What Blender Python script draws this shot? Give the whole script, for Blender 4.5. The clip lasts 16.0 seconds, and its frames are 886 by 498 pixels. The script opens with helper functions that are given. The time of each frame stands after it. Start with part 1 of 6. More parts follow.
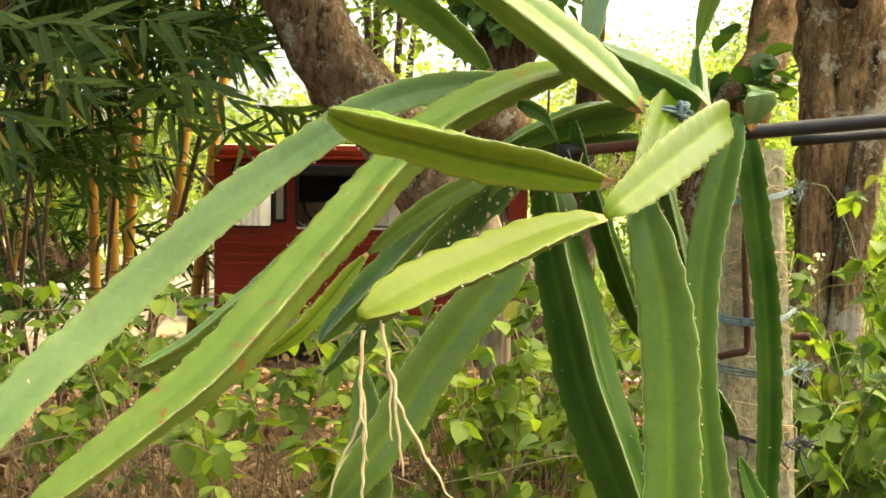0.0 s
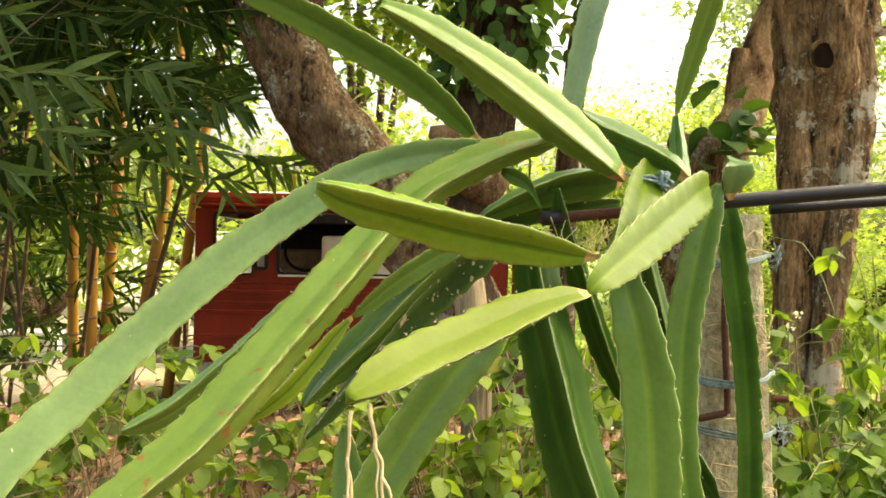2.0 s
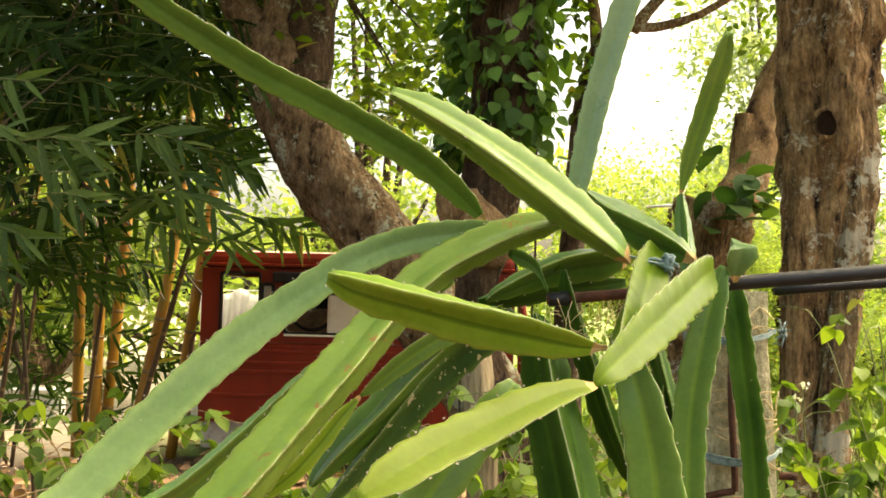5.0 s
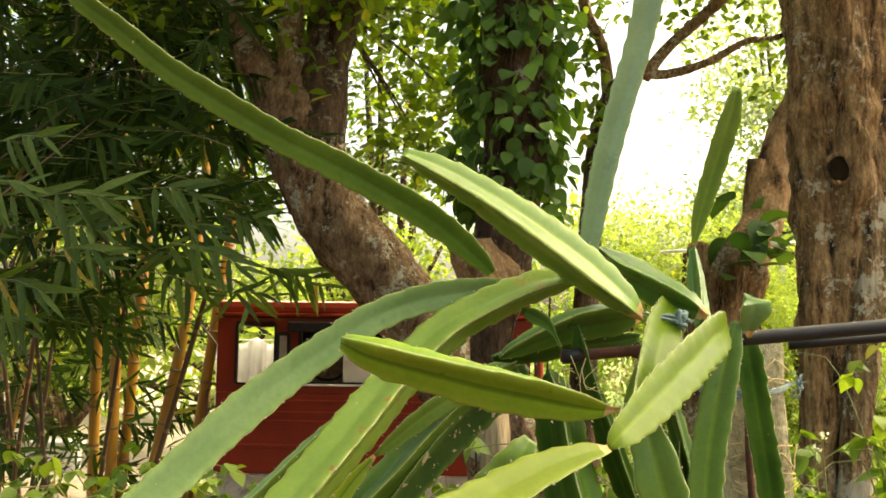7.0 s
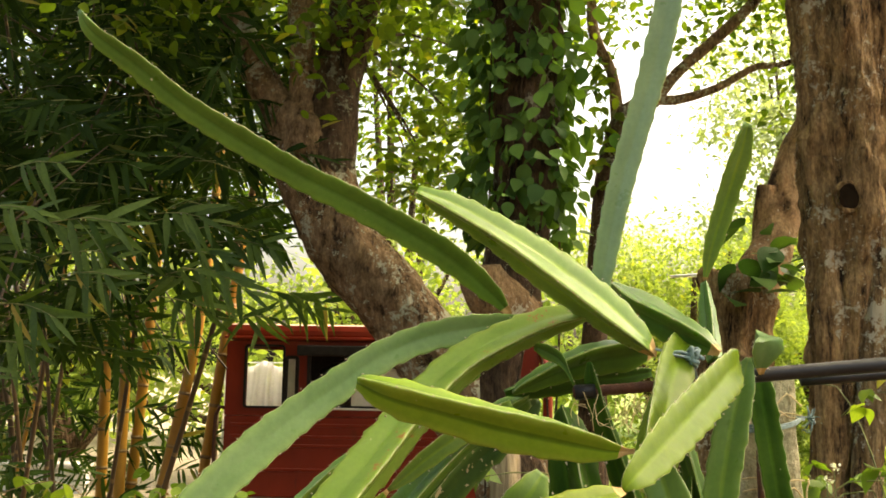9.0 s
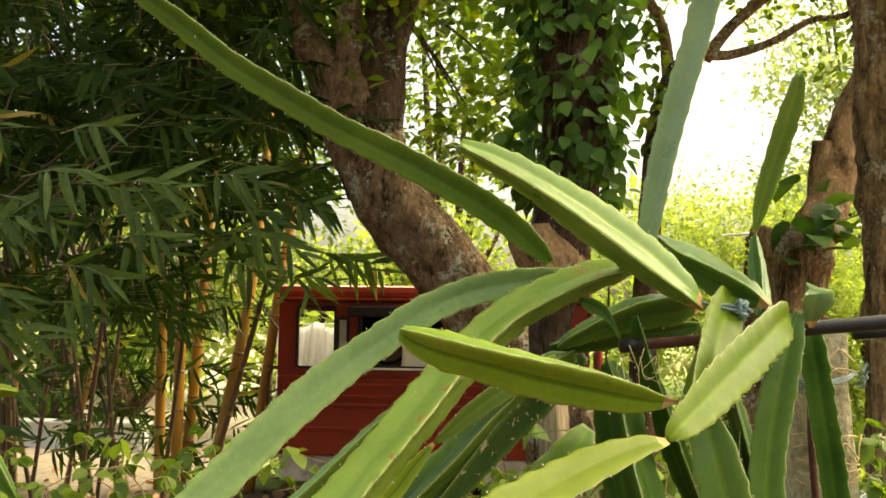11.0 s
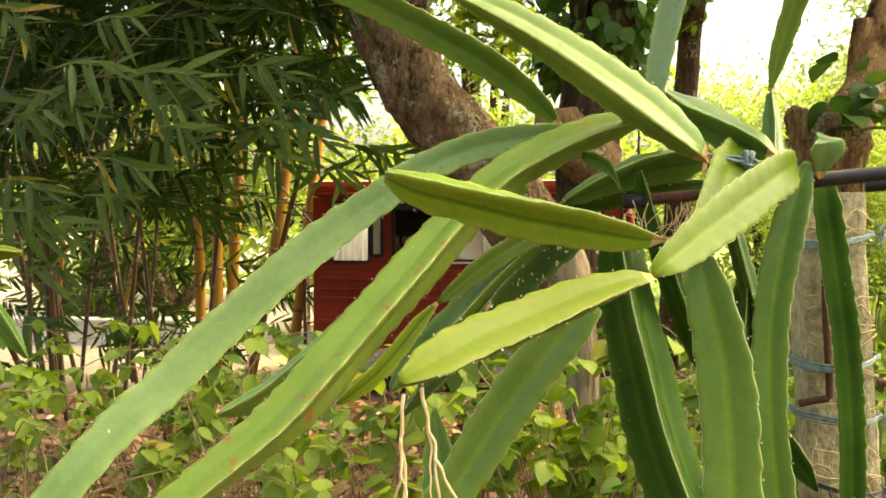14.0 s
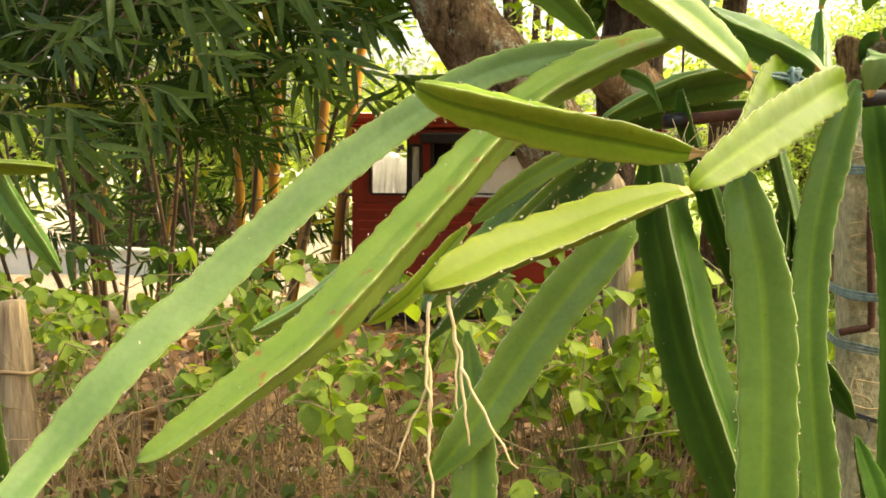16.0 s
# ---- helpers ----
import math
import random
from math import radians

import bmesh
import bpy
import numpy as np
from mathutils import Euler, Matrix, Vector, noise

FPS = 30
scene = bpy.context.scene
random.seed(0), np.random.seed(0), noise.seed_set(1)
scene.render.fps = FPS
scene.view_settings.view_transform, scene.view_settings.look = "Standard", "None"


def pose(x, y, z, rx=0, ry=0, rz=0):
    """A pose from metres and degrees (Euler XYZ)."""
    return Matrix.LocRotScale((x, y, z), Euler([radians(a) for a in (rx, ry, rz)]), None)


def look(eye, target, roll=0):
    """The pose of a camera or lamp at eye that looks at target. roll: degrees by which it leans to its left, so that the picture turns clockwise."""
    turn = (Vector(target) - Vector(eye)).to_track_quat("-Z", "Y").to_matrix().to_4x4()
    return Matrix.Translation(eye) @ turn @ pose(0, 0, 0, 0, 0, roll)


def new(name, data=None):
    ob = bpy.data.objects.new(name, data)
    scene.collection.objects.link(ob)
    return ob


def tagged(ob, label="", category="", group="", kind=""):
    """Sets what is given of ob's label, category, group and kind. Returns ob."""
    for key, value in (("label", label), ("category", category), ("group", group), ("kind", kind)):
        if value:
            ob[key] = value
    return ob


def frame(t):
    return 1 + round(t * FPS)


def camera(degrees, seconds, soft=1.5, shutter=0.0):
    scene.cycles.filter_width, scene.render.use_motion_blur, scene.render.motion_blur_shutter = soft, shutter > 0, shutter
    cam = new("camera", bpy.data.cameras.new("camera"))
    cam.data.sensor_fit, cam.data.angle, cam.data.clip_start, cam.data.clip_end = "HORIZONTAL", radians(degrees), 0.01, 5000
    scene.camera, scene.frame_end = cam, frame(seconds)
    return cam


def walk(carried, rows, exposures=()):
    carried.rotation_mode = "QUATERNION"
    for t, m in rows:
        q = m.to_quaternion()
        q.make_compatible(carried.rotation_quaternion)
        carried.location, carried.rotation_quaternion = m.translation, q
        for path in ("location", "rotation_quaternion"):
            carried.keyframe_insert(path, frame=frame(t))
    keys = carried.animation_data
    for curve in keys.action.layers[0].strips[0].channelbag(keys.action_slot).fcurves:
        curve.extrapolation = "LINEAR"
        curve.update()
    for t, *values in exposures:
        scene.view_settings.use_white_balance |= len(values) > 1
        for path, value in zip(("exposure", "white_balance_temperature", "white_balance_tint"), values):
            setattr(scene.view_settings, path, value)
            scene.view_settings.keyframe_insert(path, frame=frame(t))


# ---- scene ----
cam = camera(48.45, 16.0, soft=1.7)

# camera rows: seconds, eye, target, roll
PATH = [
    (0, (0.0240, -0.0140, 1.2140), (0.0110, 1.9837, 1.1183), 0.68),
    (0.5, (0.0240, -0.0198, 1.2183), (0.0160, 1.9791, 1.1516), 0.79),
    (1, (0.0230, -0.0214, 1.2264), (0.0340, 1.9781, 1.1817), 1.22),
    (1.5, (0.0210, -0.0260, 1.2337), (0.0500, 1.9738, 1.2220), 1.14),
    (2, (0.0190, -0.0267, 1.2387), (0.0440, 1.9731, 1.2360), 1.14),
    (2.5, (0.0200, -0.0284, 1.2458), (0.0450, 1.9714, 1.2612), 1.24),
    (3, (0.0180, -0.0330, 1.2520), (0.0450, 1.9664, 1.2904), 1.24),
    (3.5, (0.0170, -0.0400, 1.2534), (0.0360, 1.9591, 1.3129), 1.53),
    (4, (0.0140, -0.0427, 1.2586), (0.0340, 1.9559, 1.3311), 1.33),
    (6.5, (0.0180, -0.0424, 1.2826), (0.0070, 1.9491, 1.4655), 1.28),
    (7, (0.0180, -0.0513, 1.2860), (-0.0030, 1.9384, 1.4881), 0.77),
    (7.5, (0.0180, -0.0561, 1.2903), (-0.0130, 1.9314, 1.5115), 0.75),
    (8, (0.0140, -0.0638, 1.2957), (-0.0180, 1.9207, 1.5422), 0.95),
    (10.5, (0.0100, -0.0642, 1.3068), (-0.0900, 1.9204, 1.5332), 0.95),
    (11, (0.0190, -0.0589, 1.2935), (-0.1200, 1.9292, 1.4606), 0.89),
    (11.5, (0.0340, -0.0524, 1.2841), (-0.1120, 1.9381, 1.4131), 0.58),
    (12, (0.0510, -0.0399, 1.2734), (-0.1030, 1.9519, 1.3683), 0.07),
    (12.5, (0.0590, -0.0354, 1.2652), (-0.1060, 1.9569, 1.3260), -0.05),
    (13, (0.0630, -0.0358, 1.2562), (-0.1071, 1.9566, 1.2930), -0.16),
    (13.5, (0.0620, -0.0421, 1.2515), (-0.1229, 1.9493, 1.2573), 0.22),
    (14, (0.0680, -0.0377, 1.2403), (-0.1500, 1.9501, 1.2052), 0.07),
    (14.5, (0.0730, -0.0311, 1.2309), (-0.1729, 1.9523, 1.1570), 0.03),
    (15, (0.0730, -0.0243, 1.2286), (-0.1940, 1.9549, 1.1208), 0.30),
    (15.5, (0.0740, -0.0214, 1.2254), (-0.2101, 1.9535, 1.0878), 0.57),
    (16, (0.0740, -0.0197, 1.2193), (-0.2220, 1.9513, 1.0539), 0.55),
]
walk(cam, [(t, look(eye, target, roll)) for t, eye, target, roll in PATH],
     exposures=[(0.0, 2.60, 7750, 4), (2.0, 2.56, 7850, 4), (4.0, 2.42, 7950, 4), (8.0, 2.32, 8400, 4), (10.5, 2.19, 8400, 4),
                (12.2, 2.22, 8500, 4), (13.0, 2.38, 8500, 4), (14.0, 2.52, 8350, 4), (16.0, 2.62, 8350, 4)])

# ---- light ----
world = bpy.data.worlds.new("hazy_sky")
scene.world = world
world.use_nodes = True
wn = world.node_tree
sky = wn.nodes.new("ShaderNodeTexSky")
sky.sky_type = 'NISHITA'
sky.sun_disc = False
sky.sun_elevation, sky.sun_rotation = radians(58), radians(70)
sky.air_density, sky.dust_density, sky.ozone_density = 1.0, 10.0, 1.0
wn.links.new(sky.outputs[0], wn.nodes["Background"].inputs[0])
wn.nodes["Background"].inputs[1].default_value = 0.15
sun = new("sun", bpy.data.lights.new("sun", "SUN"))
sun.data.energy, sun.data.angle, sun.data.color = 0.62, radians(22), (1.0, 0.95, 0.86)
sun.matrix_world = look((4.98, 1.81, 8.48), (0, 0, 0))


# ---- materials ----
def nodes_of(name):
    m = bpy.data.materials.new(name)
    m.use_nodes = True
    return m, m.node_tree, m.node_tree.nodes["Principled BSDF"]


def link(nt, a, b):
    nt.links.new(a, b)


def ramp(nt, fac, stops):
    r = nt.nodes.new("ShaderNodeValToRGB")
    while len(r.color_ramp.elements) < len(stops):
        r.color_ramp.elements.new(0.5)
    for e, (p, c) in zip(r.color_ramp.elements, stops):
        e.position, e.color = p, (*c, 1)
    link(nt, fac, r.inputs[0])
    return r.outputs[0]


def tex(nt, scale, detail=4, rough=0.6, stretch=(1, 1, 1), coord="Object", kind="noise"):
    tc = nt.nodes.new("ShaderNodeTexCoord")
    mp = nt.nodes.new("ShaderNodeMapping")
    mp.inputs["Scale"].default_value = stretch
    link(nt, tc.outputs[coord], mp.inputs[0])
    if kind == "noise":
        n = nt.nodes.new("ShaderNodeTexNoise")
        n.inputs["Scale"].default_value, n.inputs["Detail"].default_value, n.inputs["Roughness"].default_value = scale, detail, rough
        link(nt, mp.outputs[0], n.inputs["Vector"])
        return n.outputs["Fac"]
    v = nt.nodes.new("ShaderNodeTexVoronoi")
    v.inputs["Scale"].default_value = scale
    link(nt, mp.outputs[0], v.inputs["Vector"])
    return v.outputs["Distance"]


def mix(nt, fac, a, b, mode='MIX'):
    m = nt.nodes.new("ShaderNodeMix")
    m.data_type, m.blend_type = 'RGBA', mode
    for s, v in ((m.inputs[0], fac), (m.inputs[6], a), (m.inputs[7], b)):
        if isinstance(v, (int, float)):
            s.default_value = v
        elif isinstance(v, tuple):
            s.default_value = (*v, 1)
        else:
            link(nt, v, s)
    return m.outputs[2]


def bump(nt, bsdf, height, strength=0.4, dist=0.01):
    b = nt.nodes.new("ShaderNodeBump")
    b.inputs["Strength"].default_value, b.inputs["Distance"].default_value = strength, dist
    link(nt, height, b.inputs["Height"])
    link(nt, b.outputs[0], bsdf.inputs["Normal"])


def surface(name, dark, light, scale=8, rough=0.7, metal=0.0, bump_scale=40, bump_strength=0.4, bump_dist=0.004, stain=None,
            stain_scale=3, stain_at=0.6, stretch=(1, 1, 1), spec=0.5):
    """A plain two-tone surface with grain, stains and fine relief."""
    m, nt, b = nodes_of(name)
    col = ramp(nt, tex(nt, scale, 6, 0.65, stretch), [(0.3, dark), (0.7, light)])
    if stain:
        f = ramp(nt, tex(nt, stain_scale, 5, 0.7, stretch), [(stain_at, (0, 0, 0)), (min(stain_at + 0.12, 1), (1, 1, 1))])
        col = mix(nt, f, col, stain)
    link(nt, col, b.inputs["Base Color"])
    b.inputs["Roughness"].default_value, b.inputs["Metallic"].default_value = rough, metal
    b.inputs["Specular IOR Level"].default_value = spec
    bump(nt, b, tex(nt, bump_scale, 5, 0.65, stretch), bump_strength, bump_dist)
    return m


def leaf_mat(name, dark, light, through_share=0.4, rough=0.45, yellow=None, island=True, spec=0.4):
    """A thin leaf: reflects, and lets light through."""
    m, nt, b = nodes_of(name)
    if island:
        g = nt.nodes.new("ShaderNodeNewGeometry")
        rnd = g.outputs["Random Per Island"]
    else:
        g = nt.nodes.new("ShaderNodeObjectInfo")
        rnd = g.outputs["Random"]
    stops = [(0.0, dark), (0.85, light)]
    if yellow:
        stops = [(0.0, dark), (0.8, light), (0.965, light), (0.985, yellow)]
    col = ramp(nt, rnd, stops)
    col = mix(nt, 0.45, col, ramp(nt, tex(nt, 14, 3), [(0.3, (0.45, 0.45, 0.45)), (0.7, (1, 1, 1))]), 'MULTIPLY')
    link(nt, col, b.inputs["Base Color"])
    b.inputs["Roughness"].default_value = rough
    b.inputs["Specular IOR Level"].default_value = spec
    t = nt.nodes.new("ShaderNodeBsdfTranslucent")
    link(nt, mix(nt, 1.0, col, (1.5, 1.55, 0.6), 'MULTIPLY'), t.inputs[0])
    ms = nt.nodes.new("ShaderNodeMixShader")
    ms.inputs[0].default_value = through_share
    link(nt, b.outputs[0], ms.inputs[1])
    link(nt, t.outputs[0], ms.inputs[2])
    link(nt, ms.outputs[0], nt.nodes["Material Output"].inputs[0])
    return m


def flesh_mat(name, base, pale, rim, scar=(0.42, 0.40, 0.24), scar_at=0.72, brown_at=0.80, rough=0.42, spec=0.26, valley_tint=(1.0, 1.0, 1.0)):
    """Waxy cactus skin: paler to the ribs, mottling, small scars, corky spots. Groove shade and highlight lines are
    tinted into the valleys.
    """
    m, nt, b = nodes_of(name)
    base, pale, rim = [(1.11 * c[0], c[1], 1.04 * c[2]) for c in (base, pale, rim)]
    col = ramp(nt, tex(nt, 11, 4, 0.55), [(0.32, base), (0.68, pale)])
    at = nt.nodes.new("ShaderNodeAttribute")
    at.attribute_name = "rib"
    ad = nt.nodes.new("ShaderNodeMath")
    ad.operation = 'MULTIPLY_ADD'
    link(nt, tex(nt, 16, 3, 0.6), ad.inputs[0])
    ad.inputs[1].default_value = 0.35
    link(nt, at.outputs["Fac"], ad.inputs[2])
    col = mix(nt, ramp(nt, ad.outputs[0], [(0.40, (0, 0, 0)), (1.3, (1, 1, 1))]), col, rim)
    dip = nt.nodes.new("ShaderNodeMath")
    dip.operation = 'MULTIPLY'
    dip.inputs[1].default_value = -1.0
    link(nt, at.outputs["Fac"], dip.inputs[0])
    # valley colour: darker for crease shade, lighter for a highlight line, set per material
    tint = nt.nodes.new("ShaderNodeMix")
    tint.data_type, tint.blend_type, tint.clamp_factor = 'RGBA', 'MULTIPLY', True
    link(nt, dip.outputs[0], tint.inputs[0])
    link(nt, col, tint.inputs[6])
    tint.inputs[7].default_value = (*valley_tint, 1)
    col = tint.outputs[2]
    col = mix(nt, 0.32, col, ramp(nt, tex(nt, 150, 3, 0.6), [(0.3, (0.5, 0.56, 0.46)), (0.7, (1, 1, 1))]), 'MULTIPLY')
    oi = nt.nodes.new("ShaderNodeObjectInfo")
    col = mix(nt, 0.35, col, ramp(nt, oi.outputs["Random"], [(0.0, (0.78, 0.88, 0.95)), (1.0, (1.0, 1.0, 0.82))]), 'MULTIPLY')
    spots = ramp(nt, tex(nt, 95, 2, 0.5), [(scar_at, (0, 0, 0)), (scar_at + 0.03, (1, 1, 1))])
    col = mix(nt, spots, col, scar)
    cork = ramp(nt, tex(nt, 26, 4, 0.7), [(brown_at, (0, 0, 0)), (brown_at + 0.03, (1, 1, 1))])
    col = mix(nt, cork, col, (0.26, 0.12, 0.035))
    link(nt, col, b.inputs["Base Color"])
    link(nt, ramp(nt, tex(nt, 30, 3, 0.6), [(0.3, (rough - 0.15,) * 3), (0.7, (rough - 0.02,) * 3)]), b.inputs["Roughness"])
    b.inputs["Specular IOR Level"].default_value = spec
    b.inputs["Subsurface Weight"].default_value = 0.2
    b.inputs["Subsurface Radius"].default_value = (0.004, 0.008, 0.002)
    b.inputs["Subsurface Scale"].default_value = 1.0
    bump(nt, b, tex(nt, 50, 3, 0.55), 0.15, 0.002)
    return m


def bark_mat(name, crack, mid, light, scale, lichen, lichen_at, upright, flake=0.35):
    """Bark: dark cracks between lengthwise plates, finer flakes, and flecks and patches of lichen."""
    m, nt, b = nodes_of(name)
    crackle = tex(nt, scale, 9, 0.74, (1, 1, upright))
    plates = tex(nt, scale * 1.3, 2, 0.5, (1, 1, upright * 0.9), kind="voronoi")
    relief = mix(nt, 0.35, crackle, plates)
    col = ramp(nt, crackle, [(0.37, crack), (0.46, mid), (0.62, light)])
    col = mix(nt, 0.7, col, ramp(nt, tex(nt, 75, 5, 0.75, (1, 1, 0.5)), [(0.36, (0.35, 0.32, 0.3)), (0.6, (1, 1, 1))]), 'MULTIPLY')
    col = mix(nt, 0.55, col, ramp(nt, tex(nt, 3.2, 4, 0.6), [(0.35, (0.5, 0.47, 0.44)), (0.65, (1, 1, 1))]), 'MULTIPLY')
    col = mix(nt, flake, col, ramp(nt, tex(nt, scale * 2.6, 6, 0.7, (1, 1, upright * 0.55)), [(0.40, (0.22, 0.19, 0.16)), (0.52, (0.9, 0.9, 0.88)), (0.66, (1.45, 1.4, 1.3))]), 'MULTIPLY')
    patch = mix(nt, 1.0, tex(nt, 5.5, 3, 0.6), tex(nt, 46, 5, 0.75), 'OVERLAY')
    col = mix(nt, ramp(nt, patch, [(lichen_at, (0, 0, 0)), (lichen_at + 0.05, (1, 1, 1))]), col, lichen)
    link(nt, col, b.inputs["Base Color"])
    b.inputs["Roughness"].default_value = 0.92
    b.inputs["Specular IOR Level"].default_value = 0.2
    bump(nt, b, relief, 1.0, 0.10)
    return m


STEM_YOUNG = flesh_mat("stem_young", (0.102, 0.162, 0.012), (0.125, 0.185, 0.016), (0.145, 0.205, 0.022), brown_at=0.97, scar_at=0.8, spec=0.08)
STEM_PALE = flesh_mat("stem_pale", (0.076, 0.138, 0.008), (0.094, 0.162, 0.011), (0.112, 0.180, 0.016), brown_at=0.97, scar_at=0.8, rough=0.45, spec=0.07, valley_tint=(1.3, 1.25, 1.3))
STEM_FRESH = flesh_mat("stem_fresh", (0.125, 0.235, 0.014), (0.18, 0.30, 0.022), (0.24, 0.35, 0.04), brown_at=0.96, scar_at=0.78, spec=0.2, valley_tint=(0.5, 0.6, 0.6))
STEM_GLAUCOUS = flesh_mat("stem_glaucous", (0.088, 0.170, 0.048), (0.124, 0.22, 0.070), (0.14, 0.235, 0.060), brown_at=0.94, scar_at=0.77, spec=0.18)
# lighter copy of the glaucous skin, with light from behind put into its colour
STEM_BACKLIT = flesh_mat("stem_backlit", (0.155, 0.265, 0.11), (0.21, 0.335, 0.145), (0.215, 0.335, 0.13), brown_at=0.94, scar_at=0.77, spec=0.5)
STEM_LIGHT = flesh_mat("stem_light", (0.092, 0.195, 0.034), (0.14, 0.265, 0.054), (0.165, 0.29, 0.046), brown_at=0.92, scar_at=0.76, valley_tint=(1.35, 1.25, 0.8))
STEM_STREAK = flesh_mat("stem_streak", (0.070, 0.165, 0.024), (0.105, 0.215, 0.038), (0.11, 0.215, 0.036), brown_at=0.92, scar_at=0.76, valley_tint=(1.42, 1.28, 0.95))
STEM_MID = flesh_mat("stem_mid", (0.040, 0.112, 0.013), (0.072, 0.168, 0.025), (0.105, 0.215, 0.028), brown_at=0.84, scar_at=0.75, valley_tint=(0.75, 0.8, 0.8))
STEM_LEAFY = flesh_mat("stem_leafy", (0.062, 0.140, 0.018), (0.098, 0.205, 0.030), (0.125, 0.235, 0.034), brown_at=0.9, scar_at=0.76, valley_tint=(0.8, 0.85, 0.8))
STEM_DARK = flesh_mat("stem_dark", (0.020, 0.066, 0.010), (0.042, 0.108, 0.018), (0.062, 0.145, 0.020), brown_at=0.82, scar_at=0.76, rough=0.5, spec=0.2, valley_tint=(1.5, 1.4, 1.1))
STEM_DEEP = flesh_mat("stem_deep", (0.019, 0.058, 0.008), (0.038, 0.094, 0.014), (0.052, 0.118, 0.016), brown_at=0.82, scar_at=0.76, rough=0.52, spec=0.03, valley_tint=(1.4, 1.35, 1.1))
STEM_SCARRED = flesh_mat("stem_scarred", (0.022, 0.066, 0.012), (0.046, 0.108, 0.022), (0.08, 0.15, 0.032), scar=(0.42, 0.36, 0.22), scar_at=0.63, brown_at=0.69, rough=0.48, spec=0.2)
STEM_CORKY = flesh_mat("stem_corky", (0.125, 0.225, 0.036), (0.185, 0.30, 0.056), (0.185, 0.285, 0.046), brown_at=0.625, scar_at=0.76)
MARGIN = surface("stem_margin", (0.24, 0.29, 0.10), (0.42, 0.45, 0.22), 60, 0.6, bump_scale=200, bump_strength=0.3, bump_dist=0.001,
                 stain=(0.34, 0.22, 0.12), stain_scale=22, stain_at=0.66)
CORK = surface("stem_joint_cork", (0.38, 0.22, 0.075), (0.60, 0.40, 0.17), 90, 0.85, bump_scale=220, bump_strength=0.6, bump_dist=0.001)
SPINE = surface("spine", (0.36, 0.28, 0.17), (0.66, 0.60, 0.45), 100, 0.6)
ROOT = surface("aerial_root", (0.50, 0.37, 0.17), (0.74, 0.60, 0.33), 60, 0.8, bump_scale=150, bump_dist=0.001)
CONCRETE = surface("concrete", (0.21, 0.19, 0.10), (0.60, 0.54, 0.33), 75, 0.95, bump_scale=110, bump_strength=1.0, bump_dist=0.008,
                   stain=(0.22, 0.20, 0.13), stain_scale=11, stain_at=0.57, stretch=(1, 1, 0.7))
RUST = surface("rusty_steel", (0.05, 0.020, 0.011), (0.13, 0.050, 0.025), 60, 0.8, 0.3, bump_scale=260, bump_strength=0.8, bump_dist=0.002)
HOSE = surface("black_hose", (0.008, 0.008, 0.009), (0.02, 0.02, 0.02), 30, 0.42, bump_scale=80, bump_strength=0.1, spec=0.3)
TWINE = surface("teal_twine", (0.07, 0.12, 0.115), (0.26, 0.35, 0.33), 120, 0.5, bump_scale=300, bump_strength=0.8, bump_dist=0.001)
TWINE_BLACK = surface("black_twine", (0.012, 0.013, 0.014), (0.06, 0.06, 0.06), 120, 0.5, bump_scale=300, bump_dist=0.001)
BARK_LEAN = bark_mat("lichen_bark", (0.055, 0.032, 0.016), (0.31, 0.20, 0.105), (0.52, 0.36, 0.21), 17, (0.46, 0.46, 0.34), 0.58, 0.5)
BARK_ROUGH = bark_mat("flaky_bark", (0.022, 0.012, 0.005), (0.33, 0.205, 0.095), (0.62, 0.42, 0.21), 19, (0.52, 0.47, 0.34), 0.61, 0.22, 0.5)
BARK_FUSED = bark_mat("lichened_flaky_bark", (0.022, 0.012, 0.005), (0.30, 0.19, 0.09), (0.56, 0.41, 0.23), 19, (0.48, 0.45, 0.34), 0.57, 0.22, 0.8)
BARK_DARK = bark_mat("dark_bark", (0.018, 0.011, 0.006), (0.10, 0.062, 0.034), (0.19, 0.125, 0.075), 18, (0.26, 0.26, 0.18), 0.62, 0.35)
HOLE_SHADE = surface("hole_shade", (0.006, 0.004, 0.002), (0.016, 0.010, 0.006), 40, 1.0, spec=0.05)
SAWN = bark_mat("sawn_bark", (0.07, 0.035, 0.015), (0.34, 0.205, 0.10), (0.54, 0.36, 0.19), 9, (0.5, 0.45, 0.33), 0.66, 0.25)
DRYWOOD = surface("weathered_wood", (0.10, 0.065, 0.035), (0.44, 0.34, 0.20), 34, 0.9, bump_scale=45, bump_strength=1.0, bump_dist=0.02, stretch=(1, 1, 0.10),
                  stain=(0.10, 0.06, 0.03), stain_scale=12, stain_at=0.6)
TWIG = surface("dry_twig", (0.13, 0.08, 0.04), (0.36, 0.25, 0.13), 20, 0.9)
GREENTWIG = surface("green_vine_stem", (0.07, 0.09, 0.02), (0.20, 0.20, 0.06), 20, 0.7)
CULM = surface("bamboo_culm", (0.21, 0.098, 0.008), (0.38, 0.20, 0.020), 3, 0.45, bump_scale=50, bump_strength=0.2, stretch=(1, 1, 0.3),
               stain=(0.16, 0.17, 0.03), stain_scale=5, stain_at=0.62)
CULM_DARK = surface("old_bamboo_culm", (0.030, 0.018, 0.006), (0.085, 0.048, 0.014), 4, 0.6, bump_scale=50, bump_strength=0.2, stretch=(1, 1, 0.3))
CULM_NODE = surface("bamboo_node", (0.10, 0.065, 0.025), (0.22, 0.14, 0.05), 10, 0.7)
